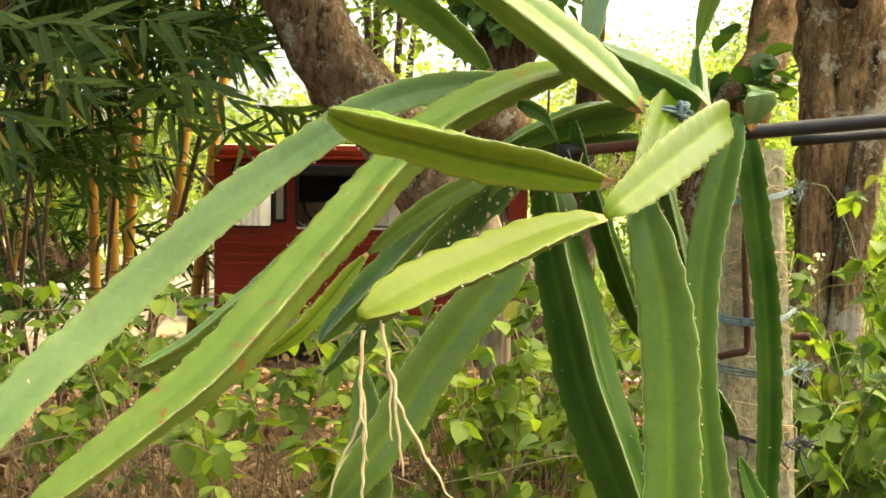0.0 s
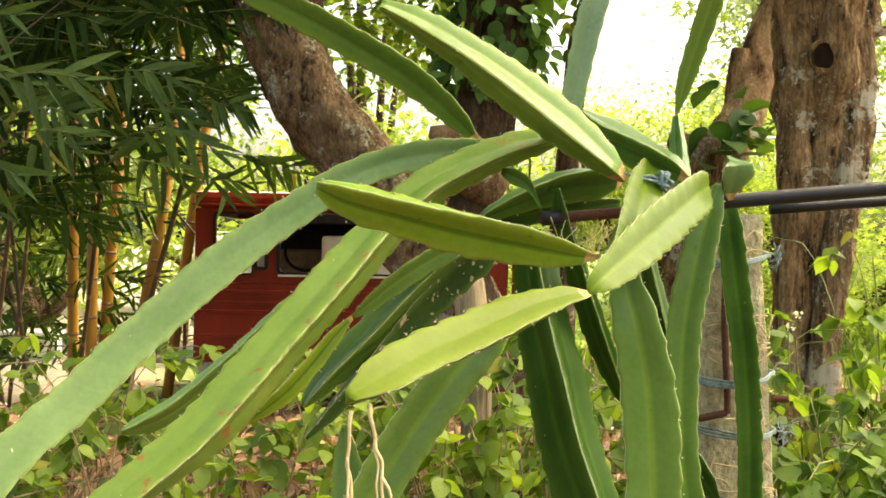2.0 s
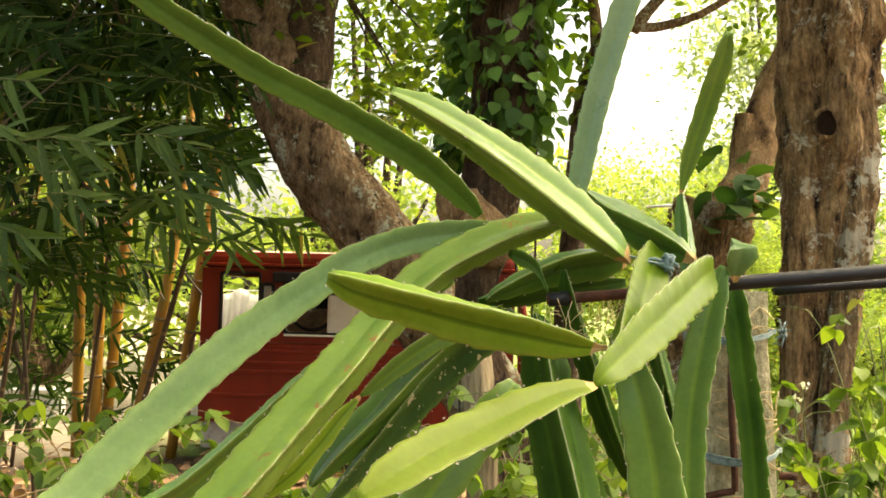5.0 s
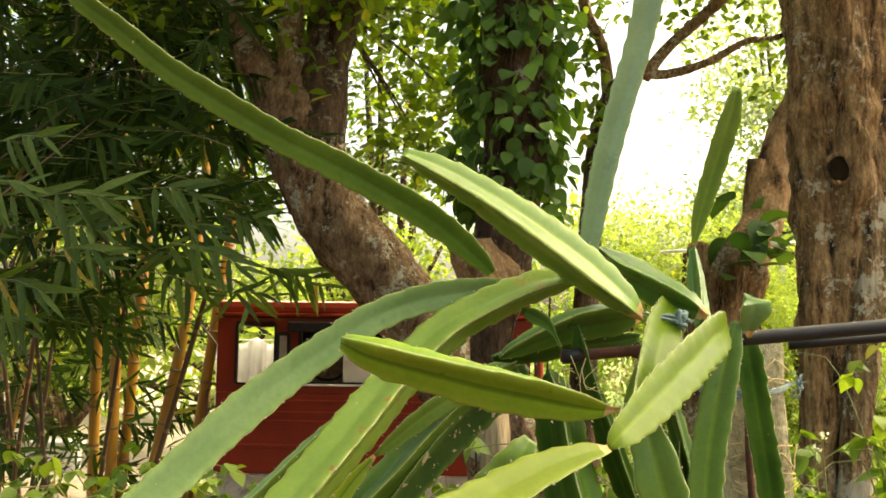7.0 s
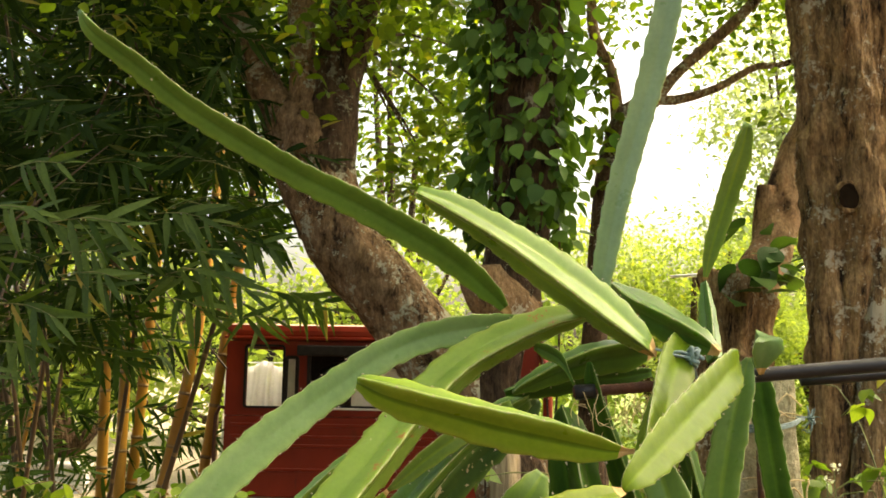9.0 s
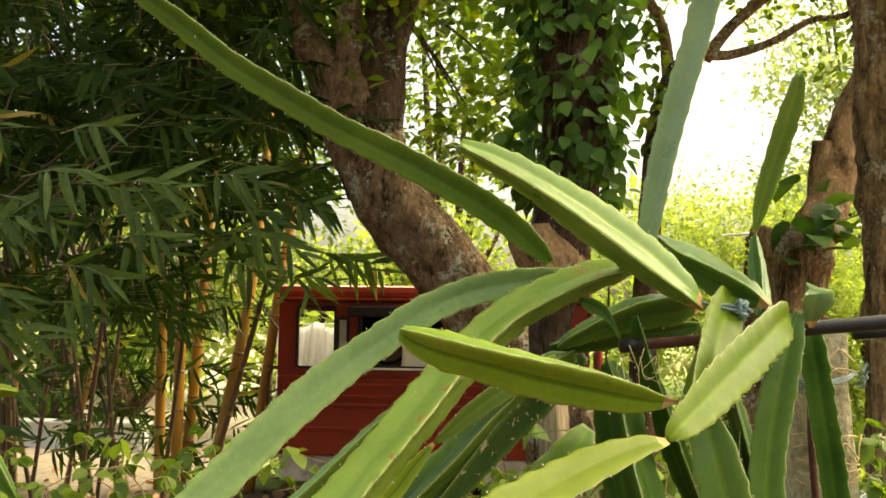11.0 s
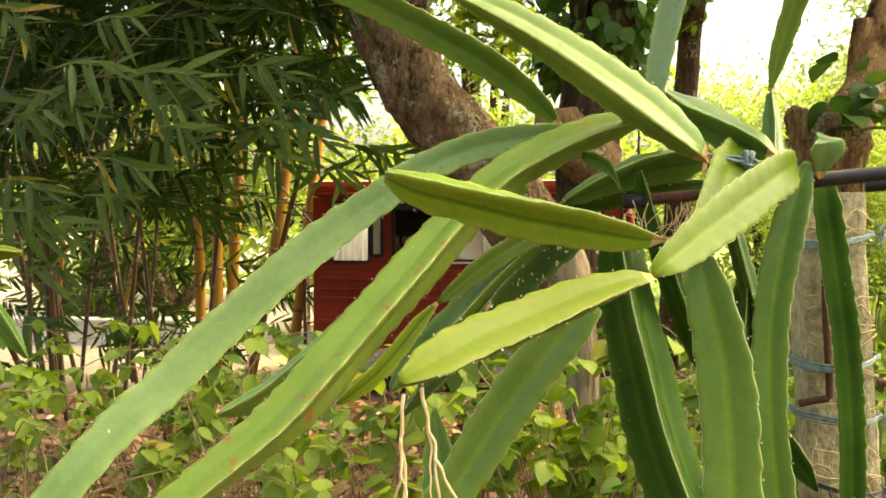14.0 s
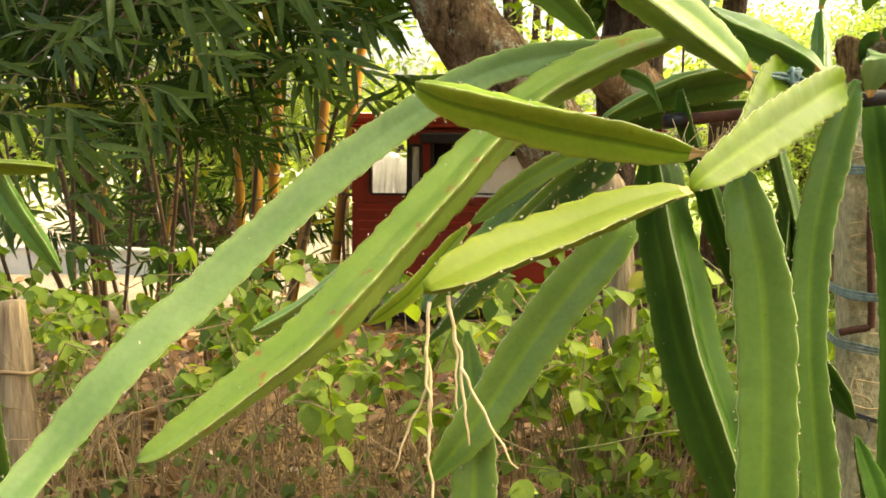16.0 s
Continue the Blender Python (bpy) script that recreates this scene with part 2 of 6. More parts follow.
# one leaf in two tones: shade coloured into the deep foliage, light into near sprays
BAMBOO_LEAF_SHADED = leaf_mat("bamboo_leaf", (0.013, 0.030, 0.006), (0.044, 0.084, 0.018), 0.36, 0.6, spec=0.08, yellow=(0.30, 0.26, 0.06))
BAMBOO_LEAF_LIT = leaf_mat("bamboo_leaf_lit", (0.031, 0.067, 0.016), (0.094, 0.152, 0.035), 0.36, 0.5, spec=0.2, yellow=(0.34, 0.26, 0.08), island=False)
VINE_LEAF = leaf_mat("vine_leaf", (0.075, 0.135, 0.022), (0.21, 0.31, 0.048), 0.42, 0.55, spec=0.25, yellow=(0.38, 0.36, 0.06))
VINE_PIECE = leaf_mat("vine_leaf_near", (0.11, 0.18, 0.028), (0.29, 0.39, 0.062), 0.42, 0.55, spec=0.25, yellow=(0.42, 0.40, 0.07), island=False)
WEED_LEAF = leaf_mat("weed_leaf", (0.060, 0.098, 0.030), (0.17, 0.23, 0.066), 0.4, 0.6, spec=0.15, island=False)
HEART_LEAF = leaf_mat("heart_leaf", (0.055, 0.115, 0.020), (0.15, 0.245, 0.038), 0.4, 0.5, spec=0.18, yellow=(0.2, 0.3, 0.05), island=False)
IVY_LEAF = leaf_mat("ivy_leaf", (0.034, 0.085, 0.020), (0.115, 0.215, 0.045), 0.35, 0.6, spec=0.15)
TREE_LEAF = leaf_mat("tree_leaf", (0.045, 0.09, 0.013), (0.17, 0.25, 0.034), 0.52, 0.5, spec=0.2, yellow=(0.35, 0.34, 0.05))
# sunlight and haze on the far bushes are put into this pale colour
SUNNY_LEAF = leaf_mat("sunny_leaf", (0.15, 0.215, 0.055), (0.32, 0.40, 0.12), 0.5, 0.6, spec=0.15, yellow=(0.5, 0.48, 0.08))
# distance haze is put into this leaf colour: bright and greyed
HAZED_LEAF = leaf_mat("hazed_far_leaf", (0.24, 0.30, 0.18), (0.44, 0.50, 0.33), 0.5, 0.6, spec=0.1)
PETAL = leaf_mat("white_petal", (0.70, 0.72, 0.62), (0.85, 0.86, 0.78), 0.3, 0.6, island=False, spec=0.2)
EPIPHYTE = leaf_mat("epiphyte_leaf", (0.03, 0.080, 0.020), (0.085, 0.17, 0.036), 0.25, 0.5, island=False, spec=0.12)
LITTER = leaf_mat("dry_leaf", (0.10, 0.046, 0.019), (0.42, 0.26, 0.14), 0.15, 0.8, yellow=(0.62, 0.52, 0.42), spec=0.2)
STRAW = leaf_mat("dry_straw", (0.15, 0.10, 0.045), (0.40, 0.29, 0.14), 0.15, 0.8, spec=0.2)
GRASS = leaf_mat("grass", (0.10, 0.17, 0.03), (0.26, 0.34, 0.07), 0.4, 0.6, spec=0.2)
RED = surface("faded_red_paint", (0.12, 0.010, 0.003), (0.20, 0.019, 0.006), 3, 0.4, bump_scale=90, bump_strength=0.06, bump_dist=0.002,
              stain=(0.09, 0.014, 0.006), stain_scale=5, stain_at=0.6, stretch=(1, 1, 0.4), spec=0.28)
RED_DULL = surface("oxidised_red_roof", (0.34, 0.16, 0.11), (0.55, 0.36, 0.28), 4, 0.5, bump_scale=90, bump_strength=0.1)
RUBBER = surface("black_rubber", (0.010, 0.009, 0.008), (0.024, 0.022, 0.020), 20, 0.7, spec=0.12)
GREY_PAINT = surface("grey_sill_paint", (0.22, 0.21, 0.18), (0.42, 0.40, 0.35), 6, 0.7, stain=(0.15, 0.11, 0.07), stain_scale=7, stain_at=0.6)
WHITE_CLOTH = surface("white_cloth", (0.70, 0.69, 0.66), (0.84, 0.83, 0.80), 9, 0.9)
CREAM = surface("cream_cloth", (0.62, 0.54, 0.42), (0.80, 0.73, 0.60), 9, 0.9)
BRIGHT = surface("pale_metal_trim", (0.55, 0.54, 0.50), (0.80, 0.79, 0.75), 20, 0.35, 0.3)
STEEL = surface("dull_steel", (0.18, 0.18, 0.17), (0.38, 0.37, 0.35), 15, 0.5, 0.7)
DUSTY_PANE = surface("dusty_pane", (0.44, 0.46, 0.40), (0.62, 0.63, 0.56), 20, 0.3)
WHITEWASH = surface("whitewash", (0.40, 0.39, 0.35), (0.66, 0.65, 0.60), 2, 0.9, stain=(0.35, 0.32, 0.27), stain_scale=2, stain_at=0.62)
CABLE = surface("pale_cable", (0.5, 0.52, 0.52), (0.75, 0.76, 0.75), 20, 0.5)


def glass_mat():
    m, nt, b = nodes_of("dusty_glass")
    b.inputs["Base Color"].default_value = (0.96, 0.97, 0.96, 1)
    b.inputs["Roughness"].default_value = 0.06
    b.inputs["Transmission Weight"].default_value = 1.0
    b.inputs["IOR"].default_value = 1.1
    return m


GLASS = glass_mat()


def ground_mat():
    m, nt, b = nodes_of("garden_soil")
    soil = ramp(nt, tex(nt, 3, 8, 0.7), [(0.3, (0.055, 0.030, 0.013)), (0.55, (0.115, 0.066, 0.031)), (0.75, (0.20, 0.13, 0.070))])
    soil = mix(nt, 0.5, soil, ramp(nt, tex(nt, 40, 4, 0.7), [(0.3, (0.4, 0.4, 0.4)), (0.7, (1, 1, 1))]), 'MULTIPLY')
    green = ramp(nt, tex(nt, 20, 4, 0.6), [(0.3, (0.10, 0.17, 0.03)), (0.7, (0.26, 0.34, 0.07))])
    far = nt.nodes.new("ShaderNodeSeparateXYZ")
    tc = nt.nodes.new("ShaderNodeTexCoord")
    link(nt, tc.outputs["Object"], far.inputs[0])
    mr = nt.nodes.new("ShaderNodeMapRange")
    mr.inputs[1].default_value, mr.inputs[2].default_value, mr.inputs[3].default_value, mr.inputs[4].default_value = 6.5, 10.5, -0.25, 0.4
    link(nt, far.outputs["Y"], mr.inputs[0])
    ad = nt.nodes.new("ShaderNodeMath")
    ad.operation = 'ADD'
    link(nt, tex(nt, 0.7, 5, 0.6), ad.inputs[0])
    link(nt, mr.outputs[0], ad.inputs[1])
    f = ramp(nt, ad.outputs[0], [(0.48, (0, 0, 0)), (0.62, (1, 1, 1))])
    # pale earth behind the bamboo, with the sunlight on it put into the colour
    sunlit_earth = ramp(nt, tex(nt, 9, 6, 0.7), [(0.3, (0.16, 0.13, 0.085)), (0.7, (0.34, 0.29, 0.20))])
    side = nt.nodes.new("ShaderNodeMapRange")
    side.inputs[1].default_value, side.inputs[2].default_value = -2.0, -2.8
    link(nt, far.outputs["X"], side.inputs[0])
    deep = nt.nodes.new("ShaderNodeMapRange")
    deep.inputs[1].default_value, deep.inputs[2].default_value = 7.0, 8.2
    link(nt, far.outputs["Y"], deep.inputs[0])
    both = nt.nodes.new("ShaderNodeMath")
    both.operation = 'MULTIPLY'
    link(nt, side.outputs[0], both.inputs[0])
    link(nt, deep.outputs[0], both.inputs[1])
    link(nt, mix(nt, both.outputs[0], mix(nt, f, soil, green), sunlit_earth), b.inputs["Base Color"])
    b.inputs["Roughness"].default_value = 0.95
    bump(nt, b, tex(nt, 25, 6, 0.7), 0.8, 0.03)
    return m


SOIL = ground_mat()


# ---- mesh helpers ----
def mesh_of(name, verts, faces, mats, slots=None, smooth=False):
    me = bpy.data.meshes.new(name)
    me.from_pydata([tuple(v) for v in verts], [], [tuple(f) for f in faces])
    for m in (mats if isinstance(mats, (list, tuple)) else [mats]):
        me.materials.append(m)
    if slots is not None:
        me.polygons.foreach_set("material_index", np.asarray(slots, dtype=np.int32))
    if smooth:
        me.polygons.foreach_set("use_smooth", np.ones(len(me.polygons), dtype=bool))
    me.update()
    return me


def under(name, me, parent, label="", kind=""):
    """Links a mesh as a part of a thing or of a part."""
    ob = new(name, me)
    ob.parent = parent
    return tagged(ob, label, kind=kind)


def part(name, bm, material, parent, label=""):
    me = bpy.data.meshes.new(name)
    bm.to_mesh(me)
    bm.free()
    for m in (material if isinstance(material, (list, tuple)) else [material]):
        me.materials.append(m)
    return under(name, me, parent, label)


def thing(name, label, category, group="", kind="", at=(0, 0, 0)):
    ob = new(name)
    ob.location = at
    ob.empty_display_size = 0.1
    return tagged(ob, label, category, group, kind)


def box(bm, lo, hi, bevel=0.0):
    """A bevelled box from corner to corner."""
    c = [(a + b) / 2 for a, b in zip(lo, hi)]
    s = [b - a for a, b in zip(lo, hi)]
    r = bmesh.ops.create_cube(bm, size=1, matrix=Matrix.Translation(c) @ Matrix.Diagonal((*s, 1)))
    if bevel:
        edges = list({e for v in r["verts"] for e in v.link_edges})
        bmesh.ops.bevel(bm, geom=edges, offset=bevel, segments=2, affect='EDGES', profile=0.6)
    return bm


def catmull(ctrl, step):
    """Points along a smooth curve through the control rows, about a step apart."""
    c = np.array(ctrl, dtype=float)
    p = np.vstack([2 * c[0] - c[1], c, 2 * c[-1] - c[-2]])
    out = []
    for i in range(1, len(p) - 2):
        n = max(2, int(np.linalg.norm(p[i + 1][:3] - p[i][:3]) / step))
        for k in range(n):
            u = k / n
            out.append(0.5 * (2 * p[i] + (p[i + 1] - p[i - 1]) * u + (2 * p[i - 1] - 5 * p[i] + 4 * p[i + 1] - p[i + 2]) * u * u
                              + (3 * p[i] - p[i - 1] - 3 * p[i + 1] + p[i + 2]) * u ** 3))
    out.append(c[-1])
    return np.array(out)


def frames(pts, toward):
    """Tangent, sideways and toward vectors along a curve."""
    t = np.gradient(pts, axis=0)
    t /= np.linalg.norm(t, axis=1)[:, None] + 1e-9
    b = np.cross(t, toward)
    b /= np.linalg.norm(b, axis=1)[:, None] + 1e-9
    for i in range(1, len(b)):
        if b[i] @ b[i - 1] < 0:
            b[i] = -b[i]
    n = np.cross(b, t)
    if (n @ np.array(toward)).mean() < 0:
        n = -n
    return t, b, n


def tube(ctrl, sides=10, step=0.05, rough=0.0, ridges=0, freq=6.0, seed=0, cap=True):
    """Verts and faces of a tapered tube through rows of x, y, z, radius, with uneven bark where asked."""
    s = catmull(ctrl, step)
    pts, rad = s[:, :3], np.maximum(s[:, 3], 0.0004)
    d = pts[-1] - pts[0]
    ref = (0.0, -1.0, 0.02) if abs(d[1]) < 0.8 * np.linalg.norm(d) else (0.02, 0.0, 1.0)
    t, b, n = frames(pts, ref)
    verts, faces = [], []
    for i in range(len(pts)):
        for k in range(sides):
            a = 2 * math.pi * k / sides
            w = math.cos(a) * b[i] + math.sin(a) * n[i]
            r = rad[i]
            if rough:
                q = pts[i] + w * r
                r *= 1 + rough * noise.fractal(Vector((q[0] * freq + seed, q[1] * freq, q[2] * freq * 0.4)), 0.8, 2.1, 4)
                if ridges:
                    r *= 1 + rough * 0.7 * math.sin(a * ridges + 2.5 * noise.noise(Vector((pts[i][2] * 1.3 + seed, seed, 0))))
            verts.append(pts[i] + w * r)
    for i in range(len(pts) - 1):
        for k in range(sides):
            k2 = (k + 1) % sides
            faces.append((i * sides + k, i * sides + k2, (i + 1) * sides + k2, (i + 1) * sides + k))
    if cap:
        faces.append(tuple(range(sides - 1, -1, -1)))
        faces.append(tuple(range((len(pts) - 1) * sides, len(pts) * sides)))
    return verts, faces


def tubes(rows, **kw):
    """Several tubes in one set of verts and faces."""
    verts, faces = [], []
    for c in rows:
        v, f = tube(c, **kw)
        o = len(verts)
        verts += v
        faces += [tuple(i + o for i in q) for q in f]
    return verts, faces


def tube_part(name, ctrl, mat, parent, label="", smooth=True, **kw):
    v, f = tube(ctrl, **kw)
    return under(name, mesh_of(name, v, f, mat, smooth=smooth), parent, label)


# ---- leaves ----
def leaf_shape(kind):
    """A leaf of length 1 along x, with a folded midrib and a drooping tip: verts and quads."""
    if kind == "lance":
        st = [(0.0, 0.010), (0.10, 0.050), (0.32, 0.074), (0.66, 0.054), (1.0, 0.002)]
        droop, fold = 0.16, 0.25
    elif kind == "straw":
        st = [(0.0, 0.008), (0.5, 0.009), (1.0, 0.002)]
        droop, fold = 0.25, 0.2
    elif kind == "heart":
        st = [(0.03, 0.05), (-0.05, 0.16), (-0.05, 0.27), (0.05, 0.37), (0.2, 0.41), (0.38, 0.38), (0.56, 0.30), (0.73, 0.19), (0.88, 0.075), (1.0, 0.004)]
        droop, fold = 0.22, 0.16
    elif kind == "broad":
        st = [(0.0, 0.01), (0.05, 0.14), (0.14, 0.26), (0.28, 0.345), (0.44, 0.36), (0.6, 0.31), (0.76, 0.21), (0.9, 0.09), (1.0, 0.004)]
        droop, fold = 0.18, 0.18
    elif kind == "ovate":
        st = [(0.0, 0.02), (0.15, 0.22), (0.42, 0.32), (0.72, 0.22), (1.0, 0.008)]
        droop, fold = 0.12, 0.22
    else:
        st = [(0.0, 0.02), (0.4, 0.27), (1.0, 0.01)]
        droop, fold = 0.12, 0.25
    v, f = [], []
    for u, w in st:
        uu = max(u, 0)
        z = -droop * uu * uu
        v += [(u, -w, z + fold * w), (max(u, 0.0), 0, z), (u, w, z + fold * w)]
    for i in range(len(st) - 1):
        a = i * 3
        f += [(a, a + 3, a + 4, a + 1), (a + 1, a + 4, a + 5, a + 2)]
    return np.array(v), np.array(f)


def turns(rng, n, pitch, spread, yaw=None, roll=0.5):
    """Rotation matrices: a heading, a pitch about a mean, a roll."""
    y = rng.uniform(0, 2 * np.pi, n) if yaw is None else yaw
    p = np.radians(pitch) + np.radians(spread) * rng.standard_normal(n)
    r = roll * rng.standard_normal(n)
    cy, sy, cp, sp, cr, sr = np.cos(y), np.sin(y), np.cos(p), np.sin(p), np.cos(r), np.sin(r)
    m = np.empty((n, 3, 3))
    m[:, :, 0] = np.stack([cy * cp, sy * cp, sp], 1)
    side = np.stack([-sy, cy, np.zeros(n)], 1)
    up = np.cross(m[:, :, 0], side)
    m[:, :, 1] = side * cr[:, None] + up * sr[:, None]
    m[:, :, 2] = up * cr[:, None] - side * sr[:, None]
    return m


def leaf_mesh(name, at, rot, size, kind, mat):
    """One mesh of many leaves."""
    v, f = leaf_shape(kind)
    n = len(at)
    verts = np.einsum("nij,kj->nki", rot, v) * np.asarray(size)[:, None, None] + np.asarray(at)[:, None, :]
    faces = (f[None] + (np.arange(n) * len(v))[:, None, None]).reshape(-1, 4)
    me = bpy.data.meshes.new(name)
    me.vertices.add(n * len(v))
    me.vertices.foreach_set("co", verts.astype(np.float32).ravel())
    me.loops.add(faces.size)
    me.loops.foreach_set("vertex_index", faces.astype(np.int32).ravel())
    me.polygons.add(len(faces))
    me.polygons.foreach_set("loop_start", np.arange(0, faces.size, 4, dtype=np.int32))
    me.polygons.foreach_set("use_smooth", np.ones(len(faces), dtype=bool))
    me.update(calc_edges=True)
    me.materials.append(mat)
    return me


def single_leaf(name, kind, mat):
    v, f = leaf_shape(kind)
    return mesh_of(name, v, f, mat, smooth=True)


def leaf_pieces(parent, me, at, rot, size, name="leaf"):
    """Leaves that can be told apart: objects that share one mesh."""
    for p, r, s in zip(at, rot, size):
        ob = new(name, me)
        ob.parent = parent
        m = Matrix([list(r[i] * s) + [p[i]] for i in range(3)] + [[0, 0, 0, 1]])
        ob.matrix_local = m


def clumps(rng, centres, spread, per, squash=(1, 1, 1)):
    """Points gathered round centres."""
    c = np.repeat(np.array(centres), per, axis=0)
    return c + rng.standard_normal(c.shape) * spread * np.array(squash)


def in_box(rng, lo, hi, n):
    return rng.uniform(lo, hi, (n, 3))


# ---- the ground ----
def lift(x, y):
    """Height of the ground: nearly level, with a low bank towards the open side."""
    s = min(max((x - 1.6) / 3.5, 0), 1)
    far = min(max((y - 4) / 8, 0), 1)
    bank = 0.40 * s * s * (3 - 2 * s) * far
    return bank + 0.03 * noise.noise(Vector((x * 0.7, y * 0.7, 0))) * min(1, 12 / (abs(x) + abs(y) + 1))


def make_ground():
    xs = np.unique(np.concatenate([np.linspace(-8, 9, 60), np.linspace(-400, 400, 21)]))
    ys = np.unique(np.concatenate([np.linspace(-3, 16, 64), np.linspace(-300, 600, 24)]))
    v = [(x, y, lift(x, y)) for y in ys for x in xs]
    w = len(xs)
    f = [(j * w + i, j * w + i + 1, (j + 1) * w + i + 1, (j + 1) * w + i) for j in range(len(ys) - 1) for i in range(w - 1)]
    return tagged(new("ground", mesh_of("ground", v, f, SOIL, smooth=True)), "bare brown soil with leaf litter and thin grass", "ground", kind="structure")


make_ground()
rng = np.random.default_rng(7)


def on_ground(p, up=0.0):
    p = np.array(p)
    p[:, 2] = [lift(a, b) + up for a, b in p[:, :2]]
    return p


def litter():
    near = np.column_stack([rng.normal(-0.2, 2.3, 10500), rng.normal(4.3, 1.6, 10500), np.zeros(10500)])
    p = np.vstack([near, in_box(rng, (1.5, 4, 0), (8, 14, 0), 3000), np.column_stack([rng.normal(0, 4.5, 3500), rng.normal(2.5, 3.5, 3500), np.zeros(3500)])])
    p = on_ground(p, 0.012) + rng.uniform(0, 0.03, (len(p), 1)) * np.array([0, 0, 1])
    me = leaf_mesh("leaf_litter", p, turns(rng, len(p), 0, 22, roll=0.6), rng.uniform(0.05, 0.12, len(p)), "ovate", LITTER)
    tagged(new("leaf_litter", me), "dry brown and pinkish fallen leaves on the soil", "leaf litter", kind="stuff")
    p = np.column_stack([rng.normal(-1.0, 1.2, 4600), rng.normal(3.1, 0.7, 4600), np.zeros(4600)])
    p = on_ground(p)
    me = leaf_mesh("dry_straw", p, turns(rng, len(p), 28, 38), rng.uniform(0.15, 0.42, len(p)), "straw", STRAW)
    tagged(new("dry_straw", me), "dry tan straw and dead grass stems", "dry grass", kind="stuff")
    p = on_ground(np.vstack([in_box(rng, (-2.2, 8.9, 0), (8, 16, 0), 7500), in_box(rng, (2.2, 5, 0), (8, 12, 0), 3500)]))
    me = leaf_mesh("grass", p, turns(rng, len(p), 62, 16), rng.uniform(0.10, 0.28, len(p)), "lance", GRASS)
    tagged(new("grass", me), "sunlit short green grass behind the trees", "grass", kind="stuff")


litter()


# ---- the red van ----
def wall_with_openings(bm, x0, x1, z0, z1, y, thick, holes):
    """A panel facing y with rectangular openings through it."""
    xs = sorted({x0, x1, *[h[0] for h in holes], *[h[1] for h in holes]})
    zs = sorted({z0, z1, *[h[2] for h in holes], *[h[3] for h in holes]})
    for a, b in zip(xs, xs[1:]):
        for c, d in zip(zs, zs[1:]):
            mx, mz = (a + b) / 2, (c + d) / 2
            if not any(h[0] < mx < h[1] and h[2] < mz < h[3] for h in holes):
                box(bm, (a, y, c), (b, y + thick, d))
    bmesh.ops.remove_doubles(bm, verts=bm.verts, dist=0.0005)
    inner = [f for f in bm.faces if all(len(e.link_faces) > 2 for e in f.edges) and len([1 for e in f.edges]) == 4 and abs(f.normal.y) < 0.1
             and sum(1 for g in bm.faces if (g.calc_center_median() - f.calc_center_median()).length < 1e-4) > 1]
    bmesh.ops.delete(bm, geom=inner, context='FACES_ONLY')
    return bm


def ring_frame(x0, x1, z0, z1, y, w, depth, corner):
    """A rounded rectangular frame facing y."""
    def loop(a0, a1, c0, c1, r):
        pts = []
        for cx, cz, s in ((a1 - r, c1 - r, 0), (a0 + r, c1 - r, 1), (a0 + r, c0 + r, 2), (a1 - r, c0 + r, 3)):
            for k in range(5):
                a = math.pi / 2 * (s + k / 4)
                pts.append((cx + r * math.cos(a), cz + r * math.sin(a)))
        return pts
    o, i = loop(x0, x1, z0, z1, corner), loop(x0 + w, x1 - w, z0 + w, z1 - w, max(corner - w, 0.005))
    n = len(o)
    v = [(x, y, z) for x, z in o] + [(x, y, z) for x, z in i] + [(x, y + depth, z) for x, z in o] + [(x, y + depth, z) for x, z in i]
    f = []
    for k in range(n):
        j = (k + 1) % n
        f += [(k, j, n + j, n + k), (n + k, n + j, 3 * n + j, 3 * n + k), (k, 2 * n + k, 2 * n + j, j), (2 * n + k, 3 * n + k, 3 * n + j, 2 * n + j)]
    return v, f


